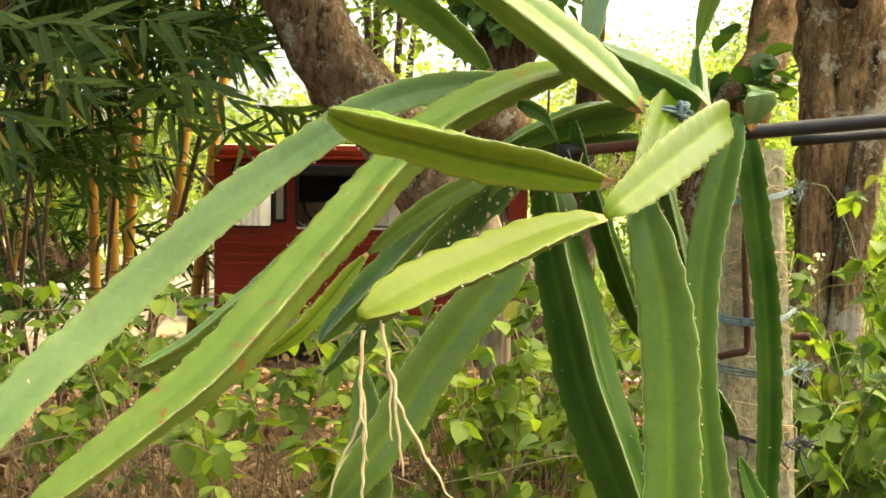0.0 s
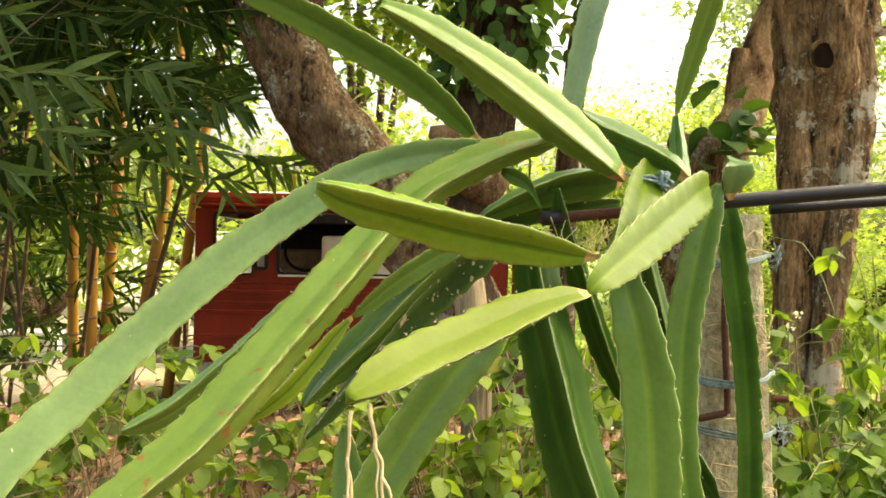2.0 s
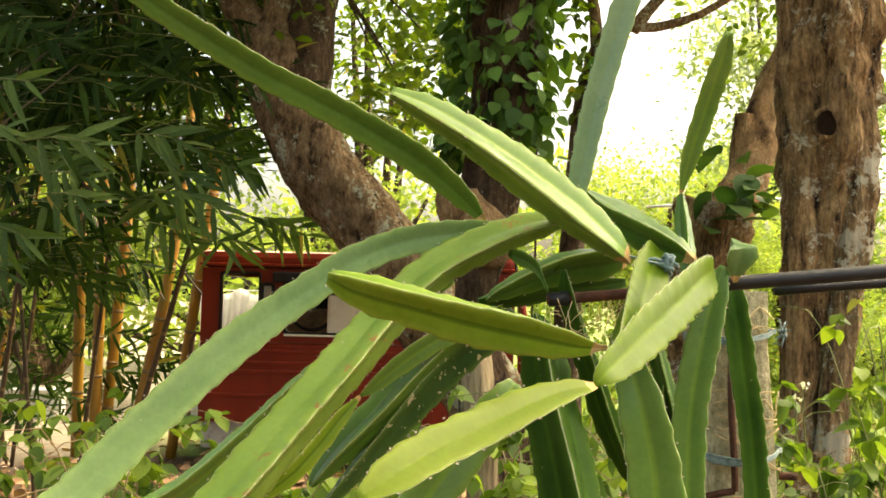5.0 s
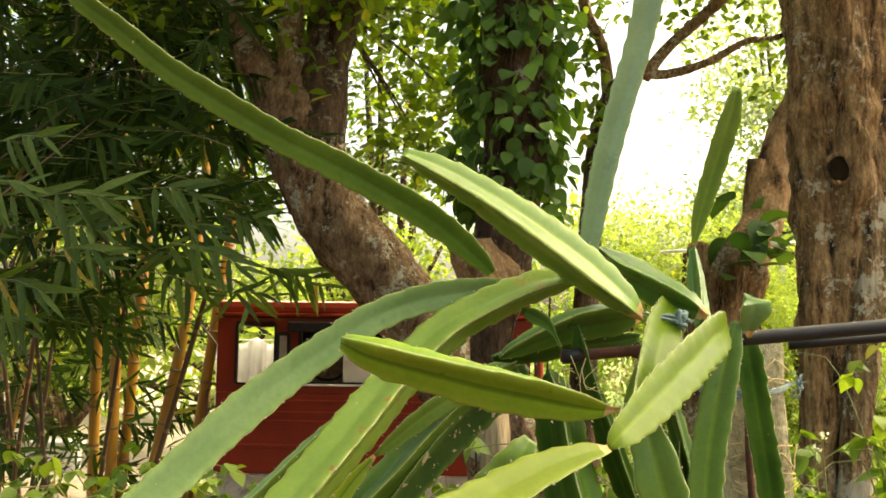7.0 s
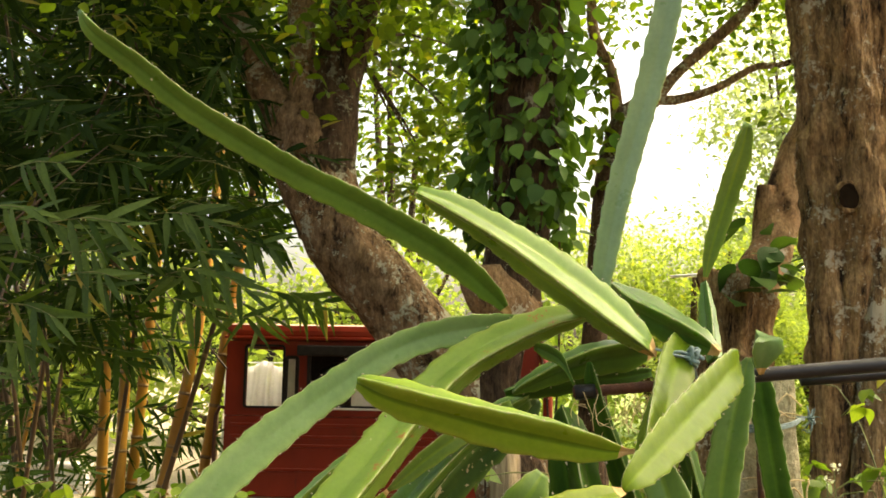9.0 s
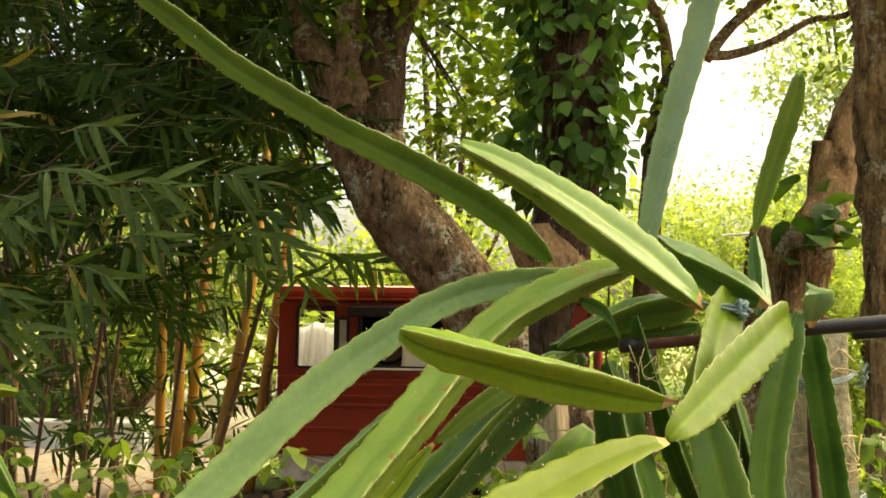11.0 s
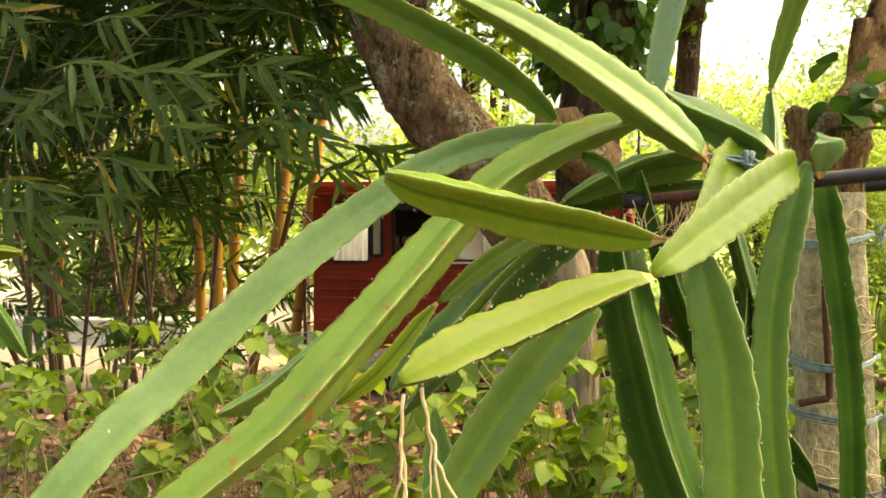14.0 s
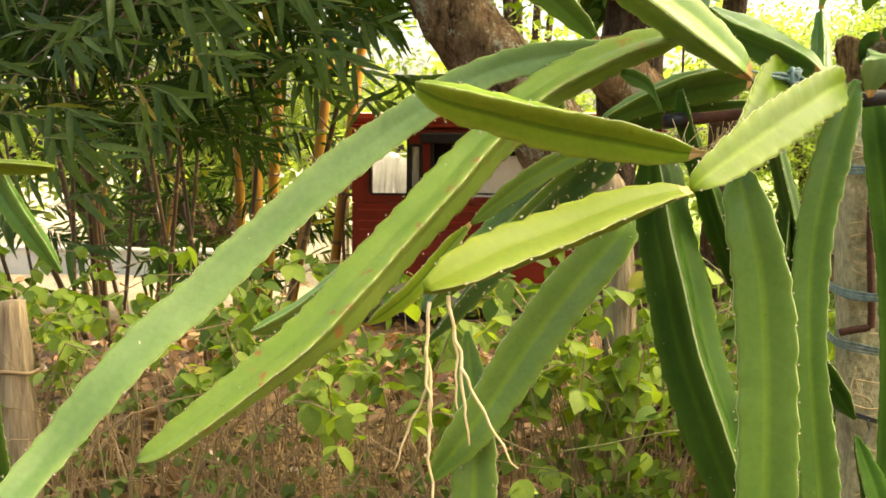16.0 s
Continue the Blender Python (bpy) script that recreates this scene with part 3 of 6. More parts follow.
def make_van():
    van = thing("van", "faded red utility van parked under the trees", "van")
    x0, x1, zb, zt, yf, yb = -1.73, 0.60, 0.36, 1.50, 7.30, 8.75
    holes = [(-1.58, -1.305, 1.02, 1.46), (-1.28, -1.20, 1.06, 1.38), (-1.11, 0.06, 1.02, 1.46), (0.14, 0.44, 1.02, 1.44)]
    side = bmesh.new()
    wall_with_openings(side, x0, x1, 0.95, zt, yf, 0.045, holes)
    part("side_panel", side, RED, van)
    lower = bmesh.new()
    box(lower, (x0, yf - 0.004, zb), (x1, yf + 0.04, 0.947), 0.012)
    part("lower_panel", lower, RED, van)
    for z in (0.885, 0.80, 0.735, 0.56):
        rib = bmesh.new()
        box(rib, (x0 + 0.05, yf - 0.018, z - 0.012), (x1 - 0.05, yf - 0.002, z + 0.012), 0.006)
        part("pressed_rib", rib, RED, van)
    back = bmesh.new()
    wall_with_openings(back, x0, x1, zb, zt, yb - 0.04, 0.04, [(x0, -1.36, 0.96, 1.46), (0.05, 0.50, 0.98, 1.42)])
    part("far_side_panel", back, RED, van)
    for xx, hole in ((x0, [(7.42, yb - 0.04, 0.96, 1.46)]), (x1 - 0.04, [(7.5, 8.55, 1.0, 1.42)])):
        e = bmesh.new()
        wall_with_openings(e, 7.345, yb - 0.04, zb, zt, 0.0, 0.04, hole)
        bmesh.ops.rotate(e, verts=e.verts, cent=(0, 0, 0), matrix=Matrix.Rotation(math.pi / 2, 3, 'Z'))
        bmesh.ops.translate(e, verts=e.verts, vec=(xx + 0.04, 0, 0))
        part("end_panel", e, RED, van)
    roof = bmesh.new()
    box(roof, (x0 - 0.01, yf - 0.02, zt), (x1 + 0.01, yb + 0.02, zt + 0.13), 0.05)
    part("roof", roof, [RED, RED_DULL], van, "red roof bleached pale on top")
    for p in roof_faces(van):
        p.material_index = 1
    gutter = bmesh.new()
    box(gutter, (x0 - 0.015, yf - 0.04, zt + 0.015), (x1 + 0.015, yf - 0.022, zt + 0.035), 0.006)
    part("rain_gutter", gutter, RED, van)
    sill = bmesh.new()
    box(sill, (x0 + 0.02, yf + 0.03, 0.16), (x1 - 0.02, yb - 0.05, zb - 0.002), 0.02)
    part("sill", sill, GREY_PAINT, van, "grey weathered lower sill")
    floor = bmesh.new()
    box(floor, (x0 + 0.045, yf + 0.05, zb + 0.004), (x1 - 0.045, yb - 0.05, zb + 0.03))
    part("floor_pan", floor, RUBBER, van)
    for h, r in zip(holes, (0.03, 0.03, 0.06, 0.05)):
        v, f = ring_frame(h[0] - 0.015, h[1] + 0.015, h[2] - 0.015, h[3] + 0.015, yf - 0.014, 0.016 if h is holes[0] else 0.026, 0.03, r)
        w = under("window", mesh_of("window", v, f, RUBBER), van, "black rubber window surround")
        if h is holes[0]:
            continue
        if h is holes[2]:
            v, f = ring_frame(h[0], h[1], h[2], h[3], yf - 0.002, 0.011, 0.012, 0.05)
            under("inner_frame", mesh_of("inner_frame", v, f, BRIGHT, smooth=False), w, "bright metal inner frame")
        clear = h is not holes[1]
        g = bmesh.new()
        box(g, (h[0], yf + 0.02, h[2]), (h[1], yf + 0.024, h[3]))
        pane = part("pane", g, GLASS if clear else DUSTY_PANE, w)
        pane.visible_shadow = not clear
    bar = bmesh.new()
    box(bar, (-1.20, yf - 0.05, 1.395), (0.10, yf - 0.016, 1.475), 0.012)
    part("window_visor", bar, RUBBER, van, "black visor over the window")
    seat = bmesh.new()
    box(seat, (-0.80, 7.42, 0.42), (0.02, 7.8, 0.82), 0.06)
    box(seat, (-0.80, 7.355, 0.78), (-0.16, 7.46, 1.31), 0.03)
    part("bench_seat", seat, CREAM, van, "cream cloth bench seat")
    seat = bmesh.new()
    box(seat, (-1.45, 7.75, 0.42), (-1.0, 8.2, 0.80), 0.06)
    part("front_seat", seat, RUBBER, van)
    dash = bmesh.new()
    box(dash, (-1.30, 7.72, 0.60), (-0.62, 8.60, 1.20), 0.08)
    part("dashboard", dash, TWIG, van, "dark brown dashboard")
    tube_part("steering_wheel", [(-0.95 + 0.17 * math.cos(a), 7.70 + 0.05 * math.sin(a), 1.19 + 0.15 * math.sin(a), 0.013) for a in [math.pi * k / 10 for k in range(21)]], RUBBER, van, sides=8, step=0.03)
    # black sheet added along the far side so the cabin reads as shaded
    shade_sheet = bmesh.new()
    box(shade_sheet, (-1.34, 8.69, 0.90), (0.0, 8.705, 1.49), 0.01)
    part("cabin_lining", shade_sheet, RUBBER, van)
    tube_part("cord", [(-0.44, 7.348, 1.31, 0.006), (-0.44, 7.346, 1.18, 0.006), (-0.435, 7.345, 1.05, 0.006)], WHITEWASH, van, sides=6, step=0.05)
    strip = bmesh.new()
    box(strip, (-1.11, yf - 0.022, 1.000), (0.06, yf - 0.010, 1.016), 0.004)
    part("weather_strip", strip, WHITEWASH, van, "pale strip under the window")
    bumper = bmesh.new()
    box(bumper, (-2.02, 7.32, 0.335), (-1.735, 8.7, 0.385), 0.015)
    part("step_bumper", bumper, STEEL, van, "flat steel step bumper")
    tube_part("grab_rail", [(-1.80, 7.33, 0.38, 0.014), (-1.80, 7.33, 0.95, 0.014), (-1.735, 7.33, 1.0, 0.014)], RUST, van, sides=8, step=0.05)
    tube_part("tail_post", [(0.66, 7.30, 0.40, 0.035), (0.66, 7.30, 1.2, 0.035), (0.61, 7.30, 1.45, 0.03)], RED, van, sides=8, step=0.1)
    for wx in (-1.2, 0.1):
        for wy in (7.36, 8.5):
            tyre, rim = bmesh.new(), bmesh.new()
            m = Matrix.Translation((wx, wy + 0.08, 0.27)) @ Matrix.Rotation(math.pi / 2, 4, 'X')
            bmesh.ops.create_cone(tyre, cap_ends=True, segments=28, radius1=0.27, radius2=0.27, depth=0.16, matrix=m)
            bmesh.ops.bevel(tyre, geom=[e for e in tyre.edges if len(e.link_faces) == 2 and e.calc_face_angle(0) > 1], offset=0.03, segments=3, affect='EDGES')
            t = part("wheel", tyre, RUBBER, van)
            bmesh.ops.create_cone(rim, cap_ends=True, segments=20, radius1=0.16, radius2=0.14, depth=0.172, matrix=m)
            part("rim", rim, STEEL, t)
    return van


def roof_faces(van):
    me = [o for o in van.children if o.name.startswith("roof")][0].data
    return [p for p in me.polygons if p.normal.z > 0.9]


make_van()


def boundary_wall():
    w = thing("boundary_wall", "low whitewashed wall behind the bamboo", "wall", kind="structure")
    bm = bmesh.new()
    box(bm, (-11, 10.1, -0.1), (-3.8, 10.28, 0.26), 0.01)
    part("wall_face", bm, WHITEWASH, w)
    bm = bmesh.new()
    box(bm, (-11.04, 10.06, 0.26), (-3.78, 10.32, 0.30), 0.015)
    part("coping", bm, WHITEWASH, w)
    for k in range(5):
        bm = bmesh.new()
        x = -2.355 + 0.15 * k
        box(bm, (x, 9.9 + 0.02 * (k % 2), -0.1), (x + 0.148, 10.05, 1.16 + 0.03 * (k % 3)), 0.02)
        part("gate_board", bm, WHITEWASH, w, "white upright gate board")


def hung_cloth():
    """A white sheet hung over the gate, in soft upright folds."""
    t = thing("white_cloth", "white cloth hung in folds over the gate", "cloth")
    bm = bmesh.new()
    cols, rows = 60, 14
    grid = []
    for j in range(rows):
        line = []
        for i in range(cols):
            u, v = i / (cols - 1), j / (rows - 1)
            fold = 0.035 * math.sin(u * 31 + 1.4 * math.sin(u * 9)) + 0.02 * math.sin(u * 67 + 2 * v)
            line.append(bm.verts.new((-2.36 + 0.74 * u + 0.02 * math.sin(v * 4 + u * 5), 9.83 + fold * (0.35 + 0.65 * v), 1.34 + 0.03 * math.sin(u * 14) - 0.95 * v)))
        grid.append(line)
    for j in range(rows - 1):
        for i in range(cols - 1):
            f = bm.faces.new((grid[j][i], grid[j][i + 1], grid[j + 1][i + 1], grid[j + 1][i]))
            f.smooth = True
    bmesh.ops.solidify(bm, geom=bm.faces[:], thickness=0.004)
    part("sheet", bm, WHITE_CLOTH, t)
    tube_part("line", [(-2.40, 9.84, 1.36, 0.006), (-2.0, 9.84, 1.35, 0.006), (-1.58, 9.84, 1.36, 0.006)], CABLE, t, sides=6, step=0.1)
    for x in (-2.40, -1.58):
        tube_part("stake", [(x, 9.84, -0.1, 0.018), (x, 9.84, 0.7, 0.017), (x, 9.84, 1.38, 0.015)], TWIG, t, sides=8, step=0.1)


hung_cloth()
boundary_wall()


# ---- trees ----
def leafy(parent, name, centres, spread, per, size, kind, mat, seed, pitch=-15, squash=(1, 1, 0.8), label=""):
    r = np.random.default_rng(seed)
    p = clumps(r, centres, spread, per, squash)
    p = p[p[:, 2] > 0.02]
    me = leaf_mesh(name, p, turns(r, len(p), pitch, 28), r.uniform(size[0], size[1], len(p)), kind, mat)
    return under(name, me, parent, label, kind="stuff")


def leaning_tree():
    t = thing("leaning_tree", "leaning tree with grey lichen on brown bark", "tree")
    tube_part("trunk", [(0.62, 4.95, -0.1, 0.27), (0.29, 4.88, 0.75, 0.215), (-0.05, 4.82, 1.26, 0.19), (-0.255, 4.8, 1.55, 0.18), (-0.57, 4.8, 1.92, 0.18),
                        (-0.73, 4.8, 2.25, 0.195), (-0.78, 4.8, 2.46, 0.19), (-0.80, 4.8, 2.62, 0.13), (-0.81, 4.8, 2.74, 0.04)], BARK_LEAN, t, sides=56, step=0.02, rough=0.11, freq=9, seed=3)
    tube_part("limb", [(-0.71, 4.8, 1.95, 0.10), (-0.72, 4.8, 2.2, 0.17), (-0.70, 4.8, 2.42, 0.17), (-0.66, 4.82, 2.68, 0.14), (-0.60, 4.85, 3.0, 0.13), (-0.50, 4.9, 3.6, 0.11), (-0.3, 5.0, 4.6, 0.06)],
              BARK_DARK, t, sides=20, step=0.05, rough=0.12, seed=5)
    tube_part("limb", [(-0.76, 4.78, 2.40, 0.13), (-0.80, 4.76, 2.75, 0.075), (-0.82, 4.72, 3.1, 0.07), (-0.86, 4.7, 3.9, 0.05), (-0.9, 4.7, 4.6, 0.03)],
              BARK_LEAN, t, sides=16, step=0.05, rough=0.08, seed=6)
    tube_part("limb", [(-0.80, 4.8, 2.36, 0.15), (-0.94, 4.8, 2.62, 0.10), (-1.04, 4.8, 2.78, 0.085), (-1.2, 4.85, 3.1, 0.08), (-1.7, 5.0, 3.8, 0.05)],
              BARK_LEAN, t, sides=18, step=0.05, rough=0.08, seed=7)
    r = np.random.default_rng(11)
    c = [(-0.3, 6.0, 3.3), (-0.05, 6.0, 2.9), (-0.35, 6.4, 2.7), (0.0, 6.2, 3.4), (-0.5, 6.2, 3.7), (-0.1, 6.8, 2.5), (-0.2, 5.4, 3.6), (-0.15, 6.0, 2.4)]
    c += [tuple(v) for v in in_box(r, (-2.6, 4.6, 3.2), (0.6, 6.4, 4.8), 26)]
    c += [tuple(v) for v in in_box(r, (-1.7, 4.2, 2.8), (-0.4, 4.6, 3.6), 7)] + [tuple(v) for v in in_box(r, (-0.30, 5.2, 2.3), (0.12, 5.9, 3.3), 4)]
    leafy(t, "crown", c, 0.20, 150, (0.05, 0.095), "ovate", TREE_LEAF, 12)
    # unseen limbs and crown overhead, added to block light from above
    for k, (x, y, z) in enumerate([(-2.6, 2.2, 6.0), (-0.4, 1.4, 6.2), (1.8, 2.4, 6.0)]):
        tube_part("limb", [(-0.3, 5.0, 4.55, 0.07), ((x - 0.3) / 2, (y + 5) / 2, 5.5, 0.055), (x, y, z, 0.03)], BARK_DARK, t, sides=10, step=0.15, rough=0.08, seed=k)
    wide = [tuple(v) for v in in_box(r, (-4.6, -1.0, 5.2), (5.4, 6.0, 7.0), 100)]
    leafy(t, "spreading_crown", wide, 0.42, 190, (0.11, 0.18), "rhomb", TREE_LEAF, 13)
    tw = [[(-0.6, 4.85, 3.0, 0.014), (*((np.array(v) * 0.5 + np.array([-0.3, 2.4, 1.55]))), 0.008), (*v, 0.004)] for v in c[:14]]
    v, f = tubes(tw, sides=6, step=0.15)
    under("twig_tangle", mesh_of("twig_tangle", v, f, BARK_DARK, smooth=True), t, kind="stuff")


def ivy_tree():
    t = thing("ivy_tree", "upright trunk wrapped in dark climbing leaves", "tree")
    tube_part("trunk", [(0.36, 4.05, -0.1, 0.19), (0.33, 4.0, 0.2, 0.15), (0.29, 4.0, 0.7, 0.125), (0.165, 4.0, 1.2, 0.075), (0.22, 4.0, 1.65, 0.12), (0.28, 4.02, 2.1, 0.125),
                        (0.27, 4.05, 2.7, 0.14), (0.22, 4.1, 3.3, 0.14), (0.15, 4.2, 4.2, 0.09)], BARK_DARK, t, sides=32, step=0.03, rough=0.14, ridges=5, freq=6, seed=9)
    tube_part("cut_limb", [(0.27, 3.95, 1.50, 0.11), (0.16, 3.88, 1.58, 0.11), (0.10, 3.85, 1.67, 0.095), (0.09, 3.84, 1.72, 0.085)], SAWN, t, "sawn-off limb with a pale cut end",
              sides=24, step=0.02, rough=0.14, freq=9, seed=4)
    tube_part("limb", [(0.22, 4.08, 2.75, 0.07), (0.05, 4.1, 3.0, 0.046), (-0.2, 4.2, 3.3, 0.03)], BARK_LEAN, t, sides=12, step=0.05, rough=0.1)
    r = np.random.default_rng(21)
    n = 1250
    a = r.uniform(0, 2 * np.pi, n)
    z = r.uniform(1.85, 3.6, n)
    rad = 0.14 + np.abs(r.standard_normal(n)) * 0.055
    p = np.stack([0.25 + rad * np.cos(a) * 1.1, 4.03 + rad * np.sin(a), z], 1)
    me = leaf_mesh("ivy", p, turns(r, n, -48, 26, yaw=a + 0.7 * r.standard_normal(n), roll=0.6), r.uniform(0.05, 0.10, n), "broad", IVY_LEAF)
    under("ivy", me, t, "broad dark green climbing leaves", kind="stuff")
    rows = []
    for k in range(5):
        a0 = k * 1.3 + 3.4
        rows.append([(0.27 + 0.15 * math.cos(a0 + z0 * 0.9), 4.02 + 0.15 * math.sin(a0 + z0 * 0.9), z0, 0.0045) for z0 in (0.2, 0.9, 1.5, 2.1, 2.7, 3.4)])
    for row in rows:
        tube_part("ivy_stem", row, BARK_DARK, t, sides=6, step=0.06)
    c = [tuple(v) for v in in_box(r, (-0.3, 4.0, 2.9), (0.3, 4.7, 3.9), 9)]
    leafy(t, "crown", c, 0.16, 110, (0.05, 0.09), "ovate", TREE_LEAF, 22)


def side_tree():
    t = thing("flaky_bark_tree", "stout tree trunk with flaky brown bark and a dark knot hole", "tree")
    tube_part("trunk", [(1.50, 3.98, -0.15, 0.24), (1.50, 3.95, 0.35, 0.14), (1.50, 3.92, 0.8, 0.100), (1.505, 3.9, 1.1, 0.102), (1.525, 3.9, 1.35, 0.118), (1.55, 3.9, 1.65, 0.148), (1.57, 3.9, 2.0, 0.178),
                        (1.57, 3.9, 2.4, 0.185), (1.565, 3.9, 2.9, 0.20), (1.58, 3.95, 3.5, 0.21), (1.66, 4.0, 4.5, 0.18)], BARK_ROUGH, t, sides=96, step=0.014, rough=0.18, ridges=5, freq=15, seed=14)
    tube_part("root_flute", [(1.45, 3.86, 0.1, 0.075), (1.445, 3.84, 0.8, 0.055), (1.445, 3.82, 1.2, 0.055), (1.45, 3.81, 1.55, 0.055), (1.47, 3.82, 1.85, 0.04)], BARK_ROUGH, t, sides=36, step=0.014, rough=0.18, ridges=3, freq=16, seed=2)
    tube_part("fused_stem", [(1.60, 3.86, -0.1, 0.11), (1.565, 3.82, 0.5, 0.072), (1.565, 3.80, 0.9, 0.058), (1.585, 3.79, 1.15, 0.058), (1.62, 3.79, 1.45, 0.062), (1.665, 3.80, 1.75, 0.066), (1.69, 3.81, 2.0, 0.05), (1.69, 3.83, 2.2, 0.03)],
              BARK_FUSED, t, "second stem grown into the trunk, patched with grey lichen", sides=40, step=0.014, rough=0.2, ridges=3, freq=15, seed=21)
    ring = [(1.505 + 0.047 * math.cos(a), 3.728 + 0.006 * math.cos(2 * a), 2.0 + 0.058 * math.sin(a), 0.010 + 0.003 * math.sin(3 * a)) for a in [math.pi * k / 8 for k in range(17)]]
    tube_part("knot_rim", ring, BARK_ROUGH, t, "swollen bark round a knot hole", sides=14, step=0.008, rough=0.2, freq=30, seed=6)
    # shallow disc: the shade inside the hole is its near-black colour
    bm = bmesh.new()
    bmesh.ops.create_circle(bm, cap_ends=True, segments=18, radius=0.038, matrix=Matrix.Translation((1.505, 3.708, 2.0)) @ Matrix.Diagonal((1, 1, 1.2, 1)) @ Matrix.Rotation(math.pi / 2, 4, 'X'))
    bmesh.ops.inset_region(bm, faces=bm.faces[:], thickness=0.018, depth=-0.004)
    for q in bm.verts:
        q.co += Vector((0.016, 0.004, 0.016)) * noise.noise_vector(q.co * 38)
    part("knot_hole", bm, HOLE_SHADE, t, "knot hole, its shade put in as a near-black disc")
    tube_part("stub", [(1.70, 3.85, 2.1, 0.03), (1.79, 3.82, 2.13, 0.018), (1.83, 3.81, 2.14, 0.004)], BARK_ROUGH, t, sides=8, step=0.02)
    r = np.random.default_rng(31)
    c = [tuple(v) for v in in_box(r, (1.7, 4.2, 3.5), (3.2, 6.0, 4.8), 16)]
    leafy(t, "crown", c, 0.22, 140, (0.05, 0.10), "ovate", TREE_LEAF, 32)


def cut_tree():
    t = thing("cut_tree", "sawn-off pale trunk with a jagged stump beside it", "tree")
    tube_part("trunk", [(1.30, 4.68, 0.0, 0.17), (1.30, 4.68, 1.2, 0.14), (1.37, 4.72, 1.62, 0.125), (1.575, 4.85, 1.95, 0.10), (1.70, 5.0, 2.32, 0.10), (1.82, 5.02, 2.58, 0.10), (2.02, 5.05, 2.9, 0.095), (2.3, 5.1, 3.4, 0.08)],
              SAWN, t, sides=28, step=0.03, rough=0.12, ridges=3, freq=9, seed=8)
    tube_part("cut_branch", [(1.56, 4.95, 1.75, 0.07), (1.55, 4.93, 2.05, 0.06), (1.56, 4.92, 2.27, 0.046)], SAWN, t, sides=16, step=0.03, rough=0.1)
    tube_part("stump", [(1.30, 4.65, 0.0, 0.2), (1.29, 4.62, 0.9, 0.16), (1.28, 4.6, 1.4, 0.145), (1.29, 4.6, 1.68, 0.15), (1.31, 4.6, 1.76, 0.13)], BARK_ROUGH, t,
              "jagged brown stump", sides=36, step=0.02, rough=0.3, ridges=5, freq=11, seed=5)
    r = np.random.default_rng(41)
    n = 26
    a = r.uniform(0, 2 * np.pi, n)
    p = np.stack([1.43 + 0.12 * r.standard_normal(n), 4.42 + 0.06 * r.standard_normal(n), 1.86 + 0.10 * r.standard_normal(n)], 1)
    leaf_pieces(t, single_leaf("epiphyte_leaf", "broad", EPIPHYTE), p, turns(r, n, 0, 22), r.uniform(0.11, 0.20, n))


def thin_tree():
    t = thing("forked_tree", "slender forked tree with arching bare branches", "tree")
    tube_part("trunk", [(0.80, 6.0, -0.1, 0.14), (0.82, 6.0, 1.2, 0.083), (0.86, 6.0, 2.0, 0.071), (0.92, 6.0, 2.6, 0.068), (1.02, 6.0, 2.95, 0.064)], BARK_DARK, t, sides=18, step=0.05, rough=0.12, seed=2)
    tube_part("branch", [(1.0, 6.0, 2.92, 0.056), (1.16, 6.0, 3.02, 0.038), (1.34, 6.0, 3.02, 0.032), (1.6, 6.0, 3.10, 0.026), (1.85, 6.0, 3.24, 0.022), (2.05, 6.0, 3.27, 0.019), (2.5, 6.0, 3.5, 0.015)],
              BARK_LEAN, t, sides=12, step=0.05, rough=0.08)
    tube_part("branch", [(1.2, 6.0, 3.0, 0.045), (1.36, 6.0, 3.2, 0.035), (1.6, 6.0, 3.42, 0.038), (1.84, 6.0, 3.66, 0.034), (2.3, 6.0, 4.2, 0.022)], BARK_LEAN, t, sides=12, step=0.05, rough=0.08)
    tube_part("branch", [(0.98, 6.0, 2.9, 0.045), (0.94, 6.0, 3.2, 0.034), (0.84, 6.0, 3.42, 0.038), (0.82, 6.0, 3.7, 0.030), (0.9, 6.0, 4.4, 0.015)], BARK_LEAN, t, sides=12, step=0.05, rough=0.08)
    r = np.random.default_rng(51)
    c = [(0.86 + 0.02 * (k % 2), 5.93, 2.45 + 0.08 * k) for k in range(11)]
    leafy(t, "fern", c, 0.04, 8, (0.06, 0.11), "ovate", TREE_LEAF, 55, pitch=-25, label="small ferns growing along the branch")
    c = [tuple(v) for v in in_box(r, (0.7, 5.8, 3.5), (1.9, 6.5, 4.3), 9)] + [tuple(v) for v in in_box(r, (1.6, 5.8, 3.45), (3.2, 6.6, 4.3), 16)] + [(2.1, 5.9, 2.95), (2.2, 5.9, 3.05)]
    leafy(t, "crown", c, 0.17, 90, (0.04, 0.085), "ovate", TREE_LEAF, 52)


leaning_tree()
ivy_tree()
side_tree()
cut_tree()
thin_tree()


def far_bush(name, label, centres, spread, per, size, mat, seed, root):
    t = thing(name, label, "bush" if "bush" in name else "tree")
    rows = [[(*root, 0.12), (*(np.array(root) * 0.5 + np.array(c) * 0.5), 0.07), (*c, 0.02)] for c in centres[:8]]
    v, f = tubes(rows, sides=7, step=0.4)
    under("limb_tangle", mesh_of("limb_tangle", v, f, BARK_DARK, smooth=True), t, kind="stuff")
    leafy(t, "crown", centres, spread, per, size, "rhomb", mat, seed)


